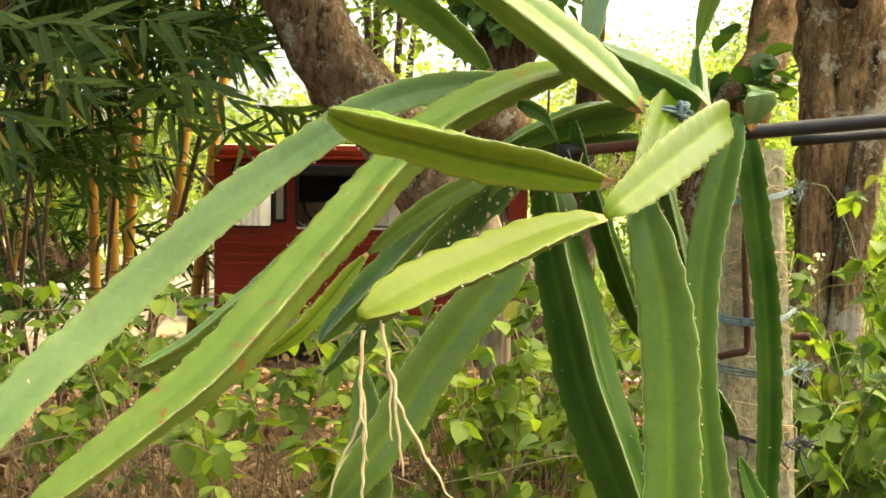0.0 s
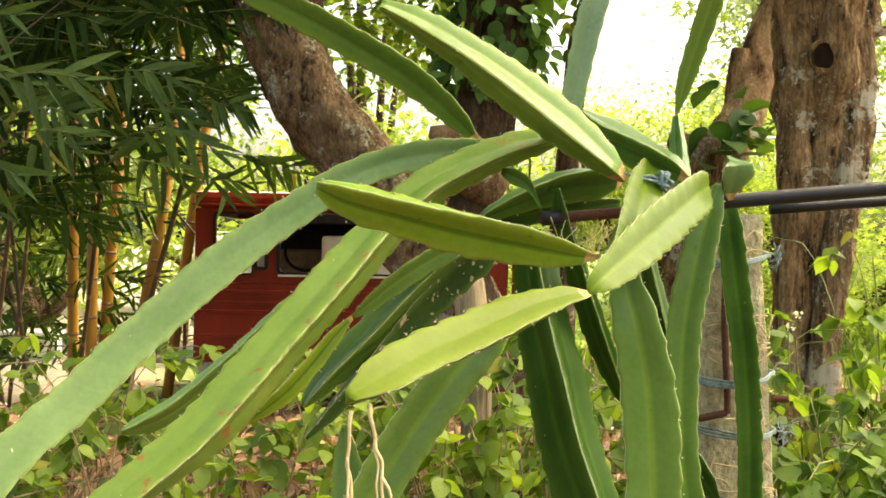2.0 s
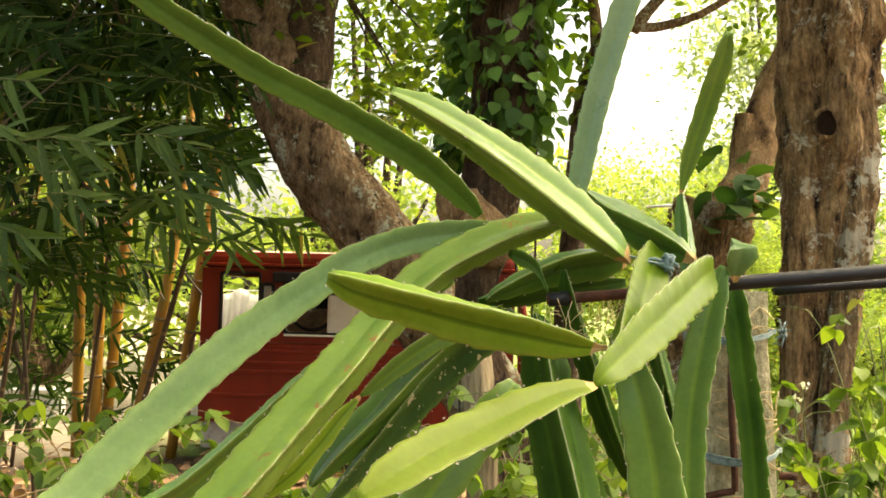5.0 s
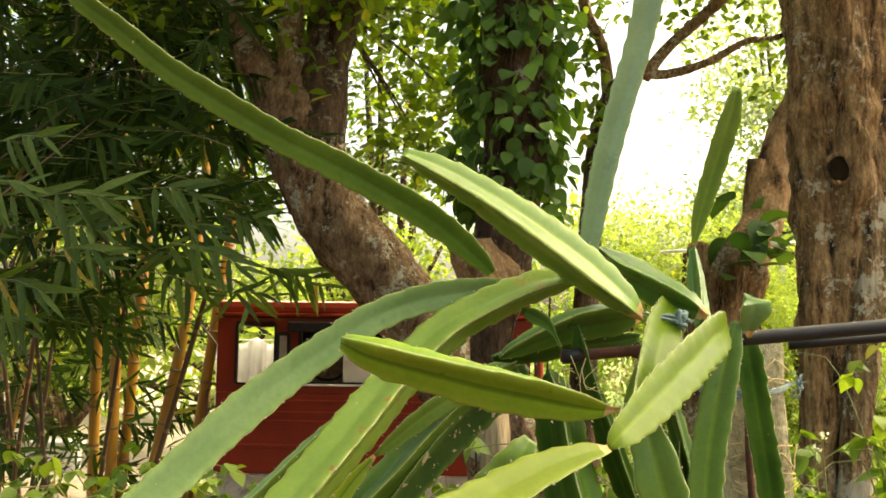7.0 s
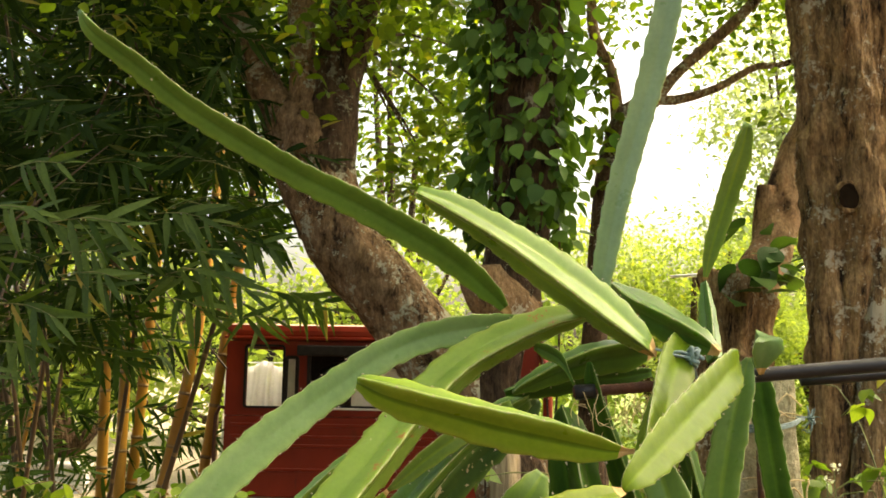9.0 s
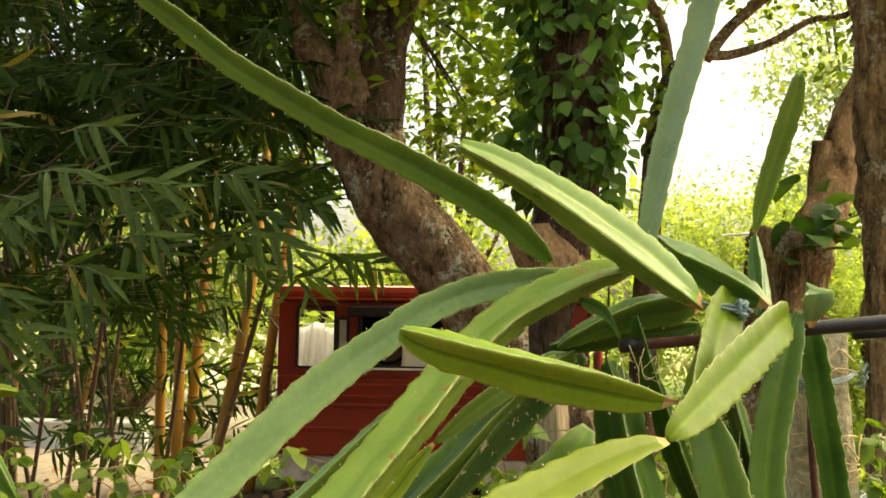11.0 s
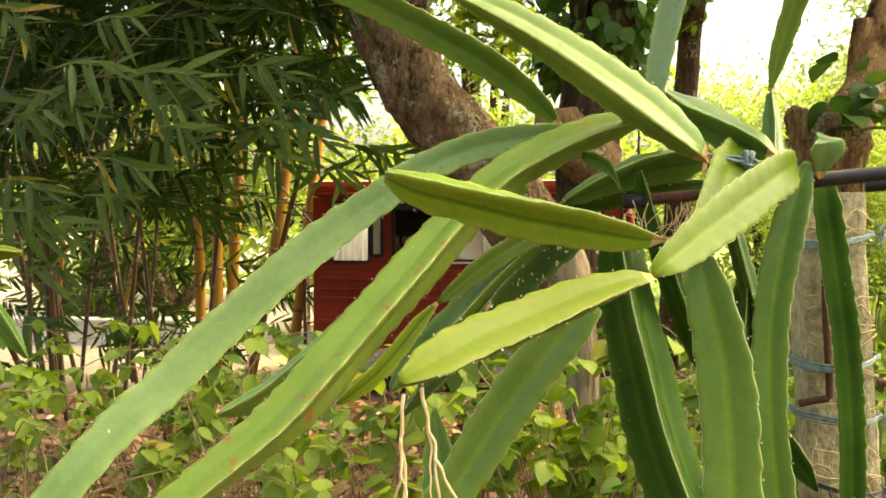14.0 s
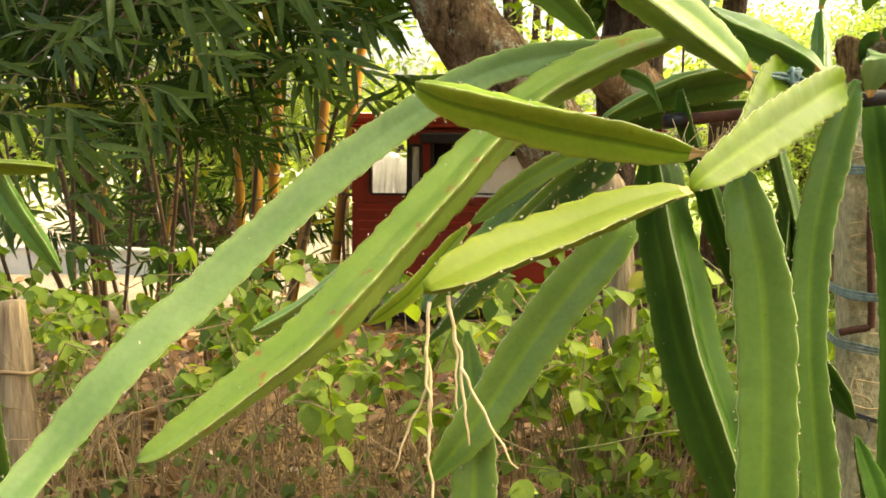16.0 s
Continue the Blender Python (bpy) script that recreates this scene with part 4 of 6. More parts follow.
def far_growth():
    r = np.random.default_rng(61)

    def cs(lo, hi, n):
        return [tuple(v) for v in in_box(r, lo, hi, n)]
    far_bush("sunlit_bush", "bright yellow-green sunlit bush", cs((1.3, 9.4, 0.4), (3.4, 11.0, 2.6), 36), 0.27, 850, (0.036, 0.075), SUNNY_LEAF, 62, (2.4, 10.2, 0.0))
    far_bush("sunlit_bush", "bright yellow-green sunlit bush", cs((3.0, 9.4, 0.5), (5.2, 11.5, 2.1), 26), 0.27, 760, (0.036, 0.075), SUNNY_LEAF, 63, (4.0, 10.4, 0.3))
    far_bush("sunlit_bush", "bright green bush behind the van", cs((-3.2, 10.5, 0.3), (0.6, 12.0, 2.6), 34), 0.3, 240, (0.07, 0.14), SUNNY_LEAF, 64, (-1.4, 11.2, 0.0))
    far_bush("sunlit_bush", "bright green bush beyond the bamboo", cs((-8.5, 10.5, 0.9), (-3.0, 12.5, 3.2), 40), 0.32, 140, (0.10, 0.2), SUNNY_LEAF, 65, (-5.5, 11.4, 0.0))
    far_bush("pale_tree", "tall distant tree with haze coloured into its pale leaves", cs((5.4, 19, 1.5), (9.5, 22, 9.5), 46), 0.5, 420, (0.10, 0.2), HAZED_LEAF, 66, (7.4, 20.5, 0.0))
    far_bush("pale_tree", "tall hazy green tree in the distance", cs((10.0, 18, 0.5), (15, 22, 9), 46), 0.6, 150, (0.2, 0.4), TREE_LEAF, 67, (12.0, 20.0, 0.0))
    far_bush("shade_tree", "dense dark green tree behind the bamboo", cs((-9.5, 12.5, 3.0), (-2.2, 15.5, 8.5), 60), 0.5, 105, (0.09, 0.18), TREE_LEAF, 68, (-5.5, 14.0, 0.0))
    far_bush("shade_tree", "leafy tree rising behind the van", cs((-2.9, 11.5, 3.3), (-0.1, 14.0, 6.8), 34), 0.38, 150, (0.08, 0.15), TREE_LEAF, 69, (-0.8, 12.8, 0.0))
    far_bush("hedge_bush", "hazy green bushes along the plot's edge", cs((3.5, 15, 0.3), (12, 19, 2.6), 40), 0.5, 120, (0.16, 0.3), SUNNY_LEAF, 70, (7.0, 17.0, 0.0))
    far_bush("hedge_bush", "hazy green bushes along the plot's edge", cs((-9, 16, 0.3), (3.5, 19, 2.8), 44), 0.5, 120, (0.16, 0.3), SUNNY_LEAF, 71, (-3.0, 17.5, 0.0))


far_growth()
cable_line = thing("overhead_cable", "thin pale cable strung across the garden", "cable", kind="structure")
tube_part("strand", [(1.72, 8.0, 2.10, 0.012), (3.4, 8.0, 2.24, 0.012), (8.0, 8.0, 2.6, 0.012)], CABLE, cable_line, sides=6, step=0.5)


# ---- bamboo ----
def culm(parent, base, top, radius, mat, seed):
    """A jointed culm that tapers and leans."""
    r = np.random.default_rng(seed)
    b, e = np.array(base), np.array(top)
    mid = (b + e) / 2 + np.array([0.04, 0, 0]) * r.standard_normal()
    v, f = tube([(*b, radius), (*mid, radius * 0.95), (*e, radius * 0.7)], sides=14, step=0.12)
    c = under("culm", mesh_of("culm", v, f, mat, smooth=True), parent)
    path = catmull([(*b, radius), (*mid, radius * 0.95), (*e, radius * 0.7)], 0.05)
    rings, k = [], int(r.integers(2, 6))
    while k < len(path) - 1:
        p, q = path[k], path[k + 1]
        d = (q - p)[:3] / np.linalg.norm((q - p)[:3])
        rows = []
        for s, g in ((-0.014, 1.0), (-0.006, 1.10), (0.0, 1.13), (0.006, 1.08), (0.014, 1.0)):
            rows.append((*(p[:3] + d * s), p[3] * g))
        rings.append(rows)
        k += int(r.integers(6, 9))
    for rows in rings:
        v, f = tube(rows, sides=12, step=0.02, cap=False)
        under("node_ring", mesh_of("node_ring", v, f, CULM_NODE, smooth=True), c)


def spray(r, start, heading, count, length):
    """A drooping twig with a fan of long leaves: the twig's rows, and the leaves' places, turns and sizes."""
    h = np.array([math.cos(heading), math.sin(heading), 0.0])
    s = np.array(start, dtype=float)
    rise = r.uniform(-0.1, 0.25)
    row = [(*s, 0.0035), (*(s + h * length * 0.5 + np.array([0, 0, rise * length * 0.5])), 0.0025), (*(s + h * length + np.array([0, 0, rise * length * 0.3])), 0.0012)]
    pts = catmull(row, length / 12)
    at, yaw, pit = [], [], []
    for i in range(count):
        u = 0.35 + 0.65 * i / max(count - 1, 1)
        at.append(pts[min(int(u * (len(pts) - 1)), len(pts) - 1)][:3])
        side = 1 if i % 2 else -1
        yaw.append(heading + side * r.uniform(0.25, 1.1) * (1.1 - 0.6 * u))
        pit.append(r.uniform(-62, 2))
    m = turns(r, count, 0, 0, yaw=np.array(yaw), roll=0.35)
    for i in range(count):
        p = math.radians(pit[i])
        cy, sy = math.cos(yaw[i]), math.sin(yaw[i])
        x = np.array([cy * math.cos(p), sy * math.cos(p), math.sin(p)])
        side = np.array([-sy, cy, 0]) + 0.4 * r.standard_normal() * np.array([0, 0, 1])
        side -= x * (side @ x)
        side /= np.linalg.norm(side)
        m[i, :, 0], m[i, :, 1], m[i, :, 2] = x, side, np.cross(x, side)
    return row, np.array(at), m, r.uniform(0.14, 0.23, count)


def fan(r, start, side, count, length, leaf=(0.135, 0.21)):
    """A twig with long leaves set along both sides of it in one drooping plane, like a feather."""
    h = np.array([side * math.cos(0.3), r.uniform(-0.4, 0.2), r.uniform(-0.20, 0.40)])
    h /= np.linalg.norm(h)
    d = np.array([r.normal(0, 0.15), -r.uniform(0.05, 0.45), -1.0])
    d -= h * (h @ d)
    d /= np.linalg.norm(d)
    s = np.array(start, dtype=float)
    row = [(*s, 0.003), (*(s + h * length * 0.55 + d * length * 0.03), 0.0022), (*(s + h * length + d * length * 0.22), 0.001)]
    pts = catmull(row, length / 12)
    at, m, size = [], np.empty((count, 3, 3)), []
    for i in range(count):
        u = 0.25 + 0.75 * i / (count - 1)
        at.append(pts[min(int(u * (len(pts) - 1)), len(pts) - 1)][:3])
        a = r.uniform(1.0, 1.65) - 0.55 * u * u if i % 3 else -r.uniform(-0.25, 0.40)
        if i == count - 1:
            a = r.uniform(-0.1, 0.2)
        x = h * math.cos(a) + d * math.sin(a) + r.normal(0, 0.11, 3)
        x /= np.linalg.norm(x)
        z = np.cross(h, d) * (1 if np.cross(h, d)[1] < 0 else -1) + r.normal(0, 0.45, 3)
        y = np.cross(z, x)
        y /= np.linalg.norm(y)
        m[i, :, 0], m[i, :, 1], m[i, :, 2] = x, y, np.cross(x, y)
        size.append(r.uniform(*leaf) * (0.75 + 0.5 * math.sin(math.pi * u)))
    return row, np.array(at), m, np.array(size)


def bamboo():
    t = thing("bamboo_clump", "yellow bamboo clump with drooping dark green leaves", "bamboo")
    near = [((-2.79, 7.8, 0), (-2.86, 7.8, 3.4), 0.043), ((-2.585, 7.6, 0), (-2.62, 7.6, 3.4), 0.043), ((-2.55, 7.7, 0), (-2.36, 7.7, 3.2), 0.043),
            ((-2.30, 7.5, 0), (-1.88, 7.5, 3.2), 0.043), ((-2.05, 7.8, 0), (-1.55, 7.8, 3.6), 0.043)]
    for i, (b, e, rad) in enumerate(near):
        culm(t, b, e, rad, CULM, i)
    r = np.random.default_rng(81)
    for i in range(12):
        x, y = r.uniform(-4.8, -2.9), r.uniform(7.2, 9.0)
        culm(t, (x, y, 0), (x + r.uniform(-0.9, 0.5), y + r.uniform(-0.4, 0.4), r.uniform(2.8, 4.2)), r.uniform(0.012, 0.026), CULM_DARK if i % 9 else CULM, 100 + i)
    for i in range(12):
        x, y = r.uniform(-3.4, -1.7), r.uniform(5.5, 7.3)
        culm(t, (x, y, 0), (x + r.uniform(-0.7, 0.9), y + r.uniform(-1.4, 0.2), r.uniform(2.4, 4.2)), r.uniform(0.010, 0.02), CULM_DARK, 200 + i)
    # nearest sprays: leaves that can be told apart
    rows, at, rot, size = [], [], [], []
    starts = [(-1.42, 3.75, 1.80), (-1.66, 3.75, 1.49), (-1.82, 3.80, 1.88), (-1.10, 4.2, 1.70), (-2.02, 3.75, 1.42),
              (-2.05, 3.85, 1.70), (-1.95, 3.8, 1.84), (-2.25, 3.75, 1.42), (-2.3, 3.8, 1.98), (-2.0, 3.7, 1.30), (-1.5, 4.1, 1.80),
              (-2.4, 3.9, 1.15), (-2.3, 3.6, 1.55), (-1.7, 4.0, 2.05), (-2.2, 4.0, 2.2), (-1.15, 4.4, 1.82),
              (-0.75, 5.3, 1.68), (-0.95, 5.2, 1.66), (-2.5, 3.8, 1.75), (-2.15, 4.1, 1.0), (-1.3, 4.4, 1.95), (-1.0, 4.7, 1.85)]
    for x, y, z in starts:
        for k, n in enumerate((10, 8)):
            q = fan(r, (x - 0.12 + r.uniform(-0.06, 0.06) - 0.12 * k, y - 0.1 + 0.25 * k, z + r.uniform(-0.05, 0.05) - 0.10 * k), 1 if k == 0 or r.uniform() < 0.5 else -1, n, r.uniform(0.22, 0.34), (0.145, 0.215))
            rows.append(q[0])
            at.append(q[1]), rot.append(q[2]), size.append(q[3])
    leaf_pieces(t, single_leaf("bamboo_leaf", "lance", BAMBOO_LEAF_LIT), np.vstack(at), np.concatenate(rot), np.concatenate(size))
    at, rot, size = [], [], []
    # the zone reaching 6.4 m, mostly out of view, is added to shade leaves below
    zones = [((-3.2, 4.3, 1.72), (-1.5, 5.4, 3.4), 290), ((-1.6, 4.4, 1.9), (-1.0, 5.4, 3.4), 95), ((-3.6, 5.2, 2.15), (-1.4, 6.4, 4.0), 340), ((-4.8, 6.6, 2.35), (-1.8, 8.4, 4.8), 400),
             ((-4.5, 4.0, 3.9), (-0.6, 8.0, 6.4), 460), ((-4.6, 7.0, 0.2), (-2.3, 8.8, 1.9), 150), ((-6.5, 8.6, 2.9), (-1.5, 10.0, 5.6), 190), ((-3.2, 4.6, 1.35), (-1.9, 6.4, 1.8), 65)]
    for lo, hi, n in zones:
        for s in in_box(r, lo, hi, n):
            if r.uniform() < 0.75:
                q = fan(r, s, 1 if r.uniform() < 0.5 else -1, 9, r.uniform(0.25, 0.45))
            else:
                q = spray(r, s, r.uniform(0, 6.28), 9, r.uniform(0.25, 0.5))
            rows.append(q[0])
            at.append(q[1]), rot.append(q[2]), size.append(q[3])
    me = leaf_mesh("foliage", np.vstack(at), np.concatenate(rot), np.concatenate(size), "lance", BAMBOO_LEAF_SHADED)
    under("foliage", me, t, "dense green lance-shaped leaves, coloured darker for shade", kind="stuff")
    v, f = tubes(rows, sides=4, step=0.15, cap=False)
    under("twig_tangle", mesh_of("twig_tangle", v, f, GREENTWIG, smooth=True), t, kind="stuff")
    rows = []
    for i in range(60):
        s = in_box(r, (-3.2, 4.2, 1.6), (-1.6, 7.0, 3.4), 1)[0]
        d = np.array([r.uniform(-0.5, 0.5), r.uniform(-0.4, 0.4), r.uniform(0.2, 0.6)])
        rows.append([(*(s - d), 0.006), (*s, 0.005), (*(s + d), 0.003)])
    v, f = tubes(rows, sides=5, step=0.3, cap=False)
    under("branch_tangle", mesh_of("branch_tangle", v, f, CULM_DARK, smooth=True), t, kind="stuff")


bamboo()


# ---- undergrowth ----
def vine_shrub(name, label, lo, hi, clusters, leaves, pieces, size, kind, piece_mat, rest_mat, seed, stem_mat, crest=0.25):
    """Rambling plants: thin stems that climb and arch, with leaves set along them in threes."""
    t = thing(name, label, "shrub")
    r = np.random.default_rng(seed)
    rows, at, yaw = [], [], []
    for k in range(clusters):
        b = np.array([r.uniform(lo[0], hi[0]), r.uniform(lo[1], hi[1]), 0.0])
        b[2] = lift(b[0], b[1])
        top = hi[2] * (1 - crest * r.uniform(0, 1)) if r.uniform() < 0.75 else r.uniform(lo[2], hi[2])
        d = np.array([r.normal(0, 0.18), r.normal(0, 0.15), 0])
        row = [(*b, 0.0036), (*(b + d * 0.5 + np.array([0, 0, top * 0.6])), 0.0028), (*(b + d * 1.1 + np.array([0, 0, top])), 0.002), (*(b + d * 2.0 + np.array([0, 0, top * 0.93])), 0.0015)]
        rows.append(row)
        p = catmull(row, 0.03)[:, :3]
        p = p[p[:, 2] > lo[2]]
        if len(p):
            n = max(leaves // 3, 1)
            node = p[r.integers(0, len(p), n)] + r.normal(0, 0.035, (n, 3))
            at.append(np.repeat(node, 3, axis=0) + r.normal(0, 0.004, (3 * n, 3)))
            yaw.append(np.repeat(r.uniform(0, 2 * np.pi, n), 3) + np.tile([-1.25, 0.0, 1.25], n) + r.normal(0, 0.15, 3 * n))
    at, yaw = np.vstack(at), np.concatenate(yaw)
    rot = turns(r, len(at), -28, 24, yaw=yaw, roll=0.45)
    sz = r.uniform(size[0], size[1], len(at))
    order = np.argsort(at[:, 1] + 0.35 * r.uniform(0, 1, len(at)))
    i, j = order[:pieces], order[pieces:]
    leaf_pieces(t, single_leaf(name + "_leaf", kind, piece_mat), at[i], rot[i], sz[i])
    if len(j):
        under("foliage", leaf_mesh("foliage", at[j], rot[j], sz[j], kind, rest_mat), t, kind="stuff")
    v, f = tubes(rows, sides=5, step=0.08, cap=False)
    under("stem_tangle", mesh_of("stem_tangle", v, f, stem_mat, smooth=True), t, kind="stuff")
    return t


vine_shrub("rambling_shrub", "rambling light green shrub with oval leaves", (-1.0, 2.35, 0.56), (0.30, 3.2, 0.92), 50, 21, 298, (0.036, 0.078), "broad", VINE_PIECE, VINE_LEAF, 91, TWIG, 0.45)
vine_shrub("rambling_shrub", "light green shrub tangled with dry stems", (-2.3, 2.6, 0.60), (-0.9, 3.6, 0.94), 44, 24, 298, (0.036, 0.078), "broad", VINE_PIECE, VINE_LEAF, 92, TWIG, 0.45)
vine_shrub("rambling_shrub", "low leafy shrub beside the trunks", (0.36, 2.7, 0.2), (1.2, 3.8, 0.84), 50, 24, 260, (0.04, 0.08), "broad", VINE_PIECE, VINE_LEAF, 93, TWIG)
vine_shrub("rambling_shrub", "leafy green creeper round the wooden stake", (-0.05, 2.45, 0.25), (0.42, 2.85, 0.95), 26, 24, 290, (0.04, 0.08), "broad", VINE_PIECE, VINE_LEAF, 96, TWIG, 0.4)
vine_shrub("low_weeds", "low grey-green weeds among dry grass stems", (-2.7, 2.25, 0.12), (-1.0, 3.1, 0.74), 80, 15, 298, (0.022, 0.046), "broad", WEED_LEAF, WEED_LEAF, 99, TWIG, 0.6)
vine_shrub("low_weeds", "low green weeds growing through the leaf litter", (-1.1, 2.3, 0.08), (0.3, 3.1, 0.50), 46, 15, 298, (0.020, 0.044), "broad", WEED_LEAF, WEED_LEAF, 100, TWIG, 0.7)
vine_shrub("heart_leaf_vine", "green vine with heart-shaped leaves beside the post", (0.70, 2.05, 0.25), (1.40, 2.8, 1.08), 90, 30, 299, (0.038, 0.072), "heart", HEART_LEAF, VINE_LEAF, 94, GREENTWIG, 0.45)
vine_shrub("heart_leaf_vine", "thin vine with pale heart-shaped leaves", (1.15, 2.4, 0.7), (1.8, 3.0, 1.36), 12, 12, 132, (0.034, 0.062), "heart", VINE_PIECE, VINE_LEAF, 95, GREENTWIG, 0.2)


def blossoms():
    """Sprays of tiny white flowers on the vine."""
    r = np.random.default_rng(98)
    petal = single_leaf("petal", "ovate", PETAL)
    for x, y, z in [(0.865, 2.28, 1.065), (0.89, 2.30, 1.095)]:
        t = thing("flower_spray", "spray of tiny white flowers on the green vine", "flower", group="white flowers on the vine")
        tube_part("stalk", [(x + 0.02, y + 0.03, z - 0.16, 0.0022), (x + 0.004, y + 0.01, z - 0.06, 0.0018), (x, y, z, 0.0012)], GREENTWIG, t, sides=5, step=0.02)
        p = np.array([[x, y, z]]) + r.normal(0, 0.007, (14, 3))
        leaf_pieces(t, petal, p, turns(r, 14, 20, 30), r.uniform(0.008, 0.013, 14), "petal")


blossoms()


def dry_stems():
    r = np.random.default_rng(97)
    t = thing("dead_stems", "tangle of dry brown creeper stems", "dead stems", kind="stuff")
    rows = []
    for k in range(95):
        b = np.array([r.uniform(-2.4, 0.9), r.uniform(2.4, 3.8), 0.0])
        d = np.array([r.normal(0, 0.3), r.normal(0, 0.2), r.uniform(0.25, 0.85)])
        rows.append([(*b, 0.003), (*(b + d * 0.6 + r.normal(0, 0.04, 3)), 0.0024), (*(b + d + np.array([r.normal(0, 0.2), 0, -0.1])), 0.0012)])
    v, f = tubes(rows, sides=4, step=0.1, cap=False)
    under("stem_tangle", mesh_of("stem_tangle", v, f, TWIG, smooth=True), t, kind="stuff")


dry_stems()


# ---- the trellis post ----
def post_axis(z):
    """Centre of the leaning post at a height."""
    return np.array([0.575 - 0.055 * z, 1.60])


def rough_post(name, label, foot, head, half, mat, seed, category="post", taper=0.9):
    """A squared post with chipped, slightly uneven faces."""
    t = thing(name, label, category)
    bm = bmesh.new()
    rows, n = 46, 7
    rings = []
    for i in range(rows):
        u = i / (rows - 1)
        c = np.array(foot) * (1 - u) + np.array(head) * u
        h = half * (1 - (1 - taper) * u)
        ring = []
        for side in range(4):
            for k in range(n):
                s = -1 + 2 * k / n
                x, y = [(s, -1), (1, s), (-s, 1), (-1, -s)][side]
                cr = 0.93 if k == 0 else 1.0
                q = Vector((c[0] + h * x * cr, c[1] + h * y * cr, c[2]))
                q += 0.0035 * noise.noise_vector(q * 30 + Vector((seed, 0, 0))) + 0.006 * noise.noise_vector(q * 6 + Vector((seed, 3, 0)))
                ring.append(bm.verts.new(q))
        rings.append(ring)
    for a, b in zip(rings, rings[1:]):
        for k in range(len(a)):
            j = (k + 1) % len(a)
            bm.faces.new((a[k], a[j], b[j], b[k]))
    bm.faces.new(rings[-1])
    part("shaft", bm, mat, t)
    return t


post = rough_post("concrete_post", "grey concrete trellis post, stained and root-covered", (0.58, 1.60, -0.1), (0.502, 1.60, 1.300), 0.055, CONCRETE, 2, taper=0.97)


def post_roots():
    r = np.random.default_rng(5)
    rows = []
    for z in (1.26, 1.25, 1.24, 1.14, 1.12, 1.10, 1.085, 1.07, 1.03, 0.90, 0.86, 0.80):
        c = post_axis(z)
        x0 = c[0] - 0.05
        pts = []
        for k in range(6):
            pts.append((x0 + 0.02 * k + r.uniform(-0.004, 0.004), c[1] - 0.060, z + 0.003 * k * r.uniform(-1, 1) + r.uniform(-0.006, 0.006), 0.0014))
        rows.append(pts)
    for k in range(26):
        z = r.uniform(0.72, 1.26)
        c = post_axis(z)
        p = np.array([c[0] + r.uniform(-0.05, 0.045), z])
        d = r.uniform(-0.9, 0.9)
        pts = []
        for q in range(int(r.integers(4, 8))):
            pts.append((p[0], c[1] - 0.0585 + r.uniform(-0.002, 0.001), p[1], 0.0013))
            d += r.normal(0, 0.45)
            p = p + 0.011 * np.array([math.cos(d), math.sin(d)])
            p[0] = min(max(p[0], c[0] - 0.052), c[0] + 0.052)
        rows.append(pts)
    for row in rows:
        tube_part("climbing_root", row, ROOT, post, "thin tan root clinging to the concrete", sides=5, step=0.008)


post_roots()


def rebar(t, rows, radius=0.0068, mat=RUST, name="bar"):
    """A ribbed steel bar."""
    ctrl = [(*p, radius) for p in rows]
    pts = catmull(ctrl, 0.0045)
    pts[:, 3] *= 1 + 0.11 * (np.arange(len(pts)) % 2)
    d = pts[-1][:3] - pts[0][:3]
    v, f = [], []
    tt, b, n = frames(pts[:, :3], (0, -1, 0.02) if abs(d[1]) < 0.8 * np.linalg.norm(d) else (0.02, 0, 1))
    for i in range(len(pts)):
        for k in range(8):
            a = math.pi / 4 * k
            v.append(pts[i, :3] + pts[i, 3] * (math.cos(a) * b[i] + math.sin(a) * n[i]))
    for i in range(len(pts) - 1):
        for k in range(8):
            j = (k + 1) % 8
            f.append((i * 8 + k, i * 8 + j, i * 8 + 8 + j, i * 8 + 8 + k))
    f += [tuple(range(7, -1, -1)), tuple(range(len(v) - 8, len(v)))]
    return under(name, mesh_of(name, v, f, mat, smooth=True), t)


frame_rods = thing("trellis_frame", "rusty steel trellis bars, one sleeved in black hose", "trellis")
rebar(frame_rods, [(0.158, 1.229, 1.278), (0.26, 1.228, 1.288), (0.40, 1.222, 1.305), (0.9, 1.215, 1.357), (1.5, 1.21, 1.42)], name="cross_bar")
tube_part("hose_sleeve", [(0.372, 1.223, 1.3022, 0.0092), (0.56, 1.2197, 1.3215, 0.0094), (0.9, 1.215, 1.357, 0.0094), (1.45, 1.2105, 1.4148, 0.0094)], HOSE, frame_rods, "black rubber hose sleeve", sides=16, step=0.03)
tube_part("hose_cuff", [(0.160, 1.229, 1.2782, 0.0095), (0.186, 1.2288, 1.2808, 0.0095)], HOSE, frame_rods, sides=14, step=0.01)
rebar(frame_rods, [(0.48, 1.2748, 1.2990), (0.6, 1.272, 1.310), (0.95, 1.268, 1.342), (1.5, 1.262, 1.397)], 0.005, name="cross_bar")
tube_part("hose_sleeve", [(0.468, 1.275, 1.2978, 0.0068), (0.6, 1.272, 1.310, 0.0068), (0.95, 1.268, 1.342, 0.0068), (1.49, 1.2621, 1.396, 0.0068)], HOSE, frame_rods, sides=12, step=0.05)
rebar(frame_rods, [(0.494, 1.534, 1.28), (0.488, 1.532, 1.15), (0.495, 1.530, 1.0), (0.491, 1.530, 0.985), (0.478, 1.530, 0.982), (0.450, 1.532, 0.975)], 0.0055, name="bent_bar")
rebar(frame_rods, [(0.575, 1.56, 1.005), (0.60, 1.55, 1.006)], 0.006, name="bar_end")


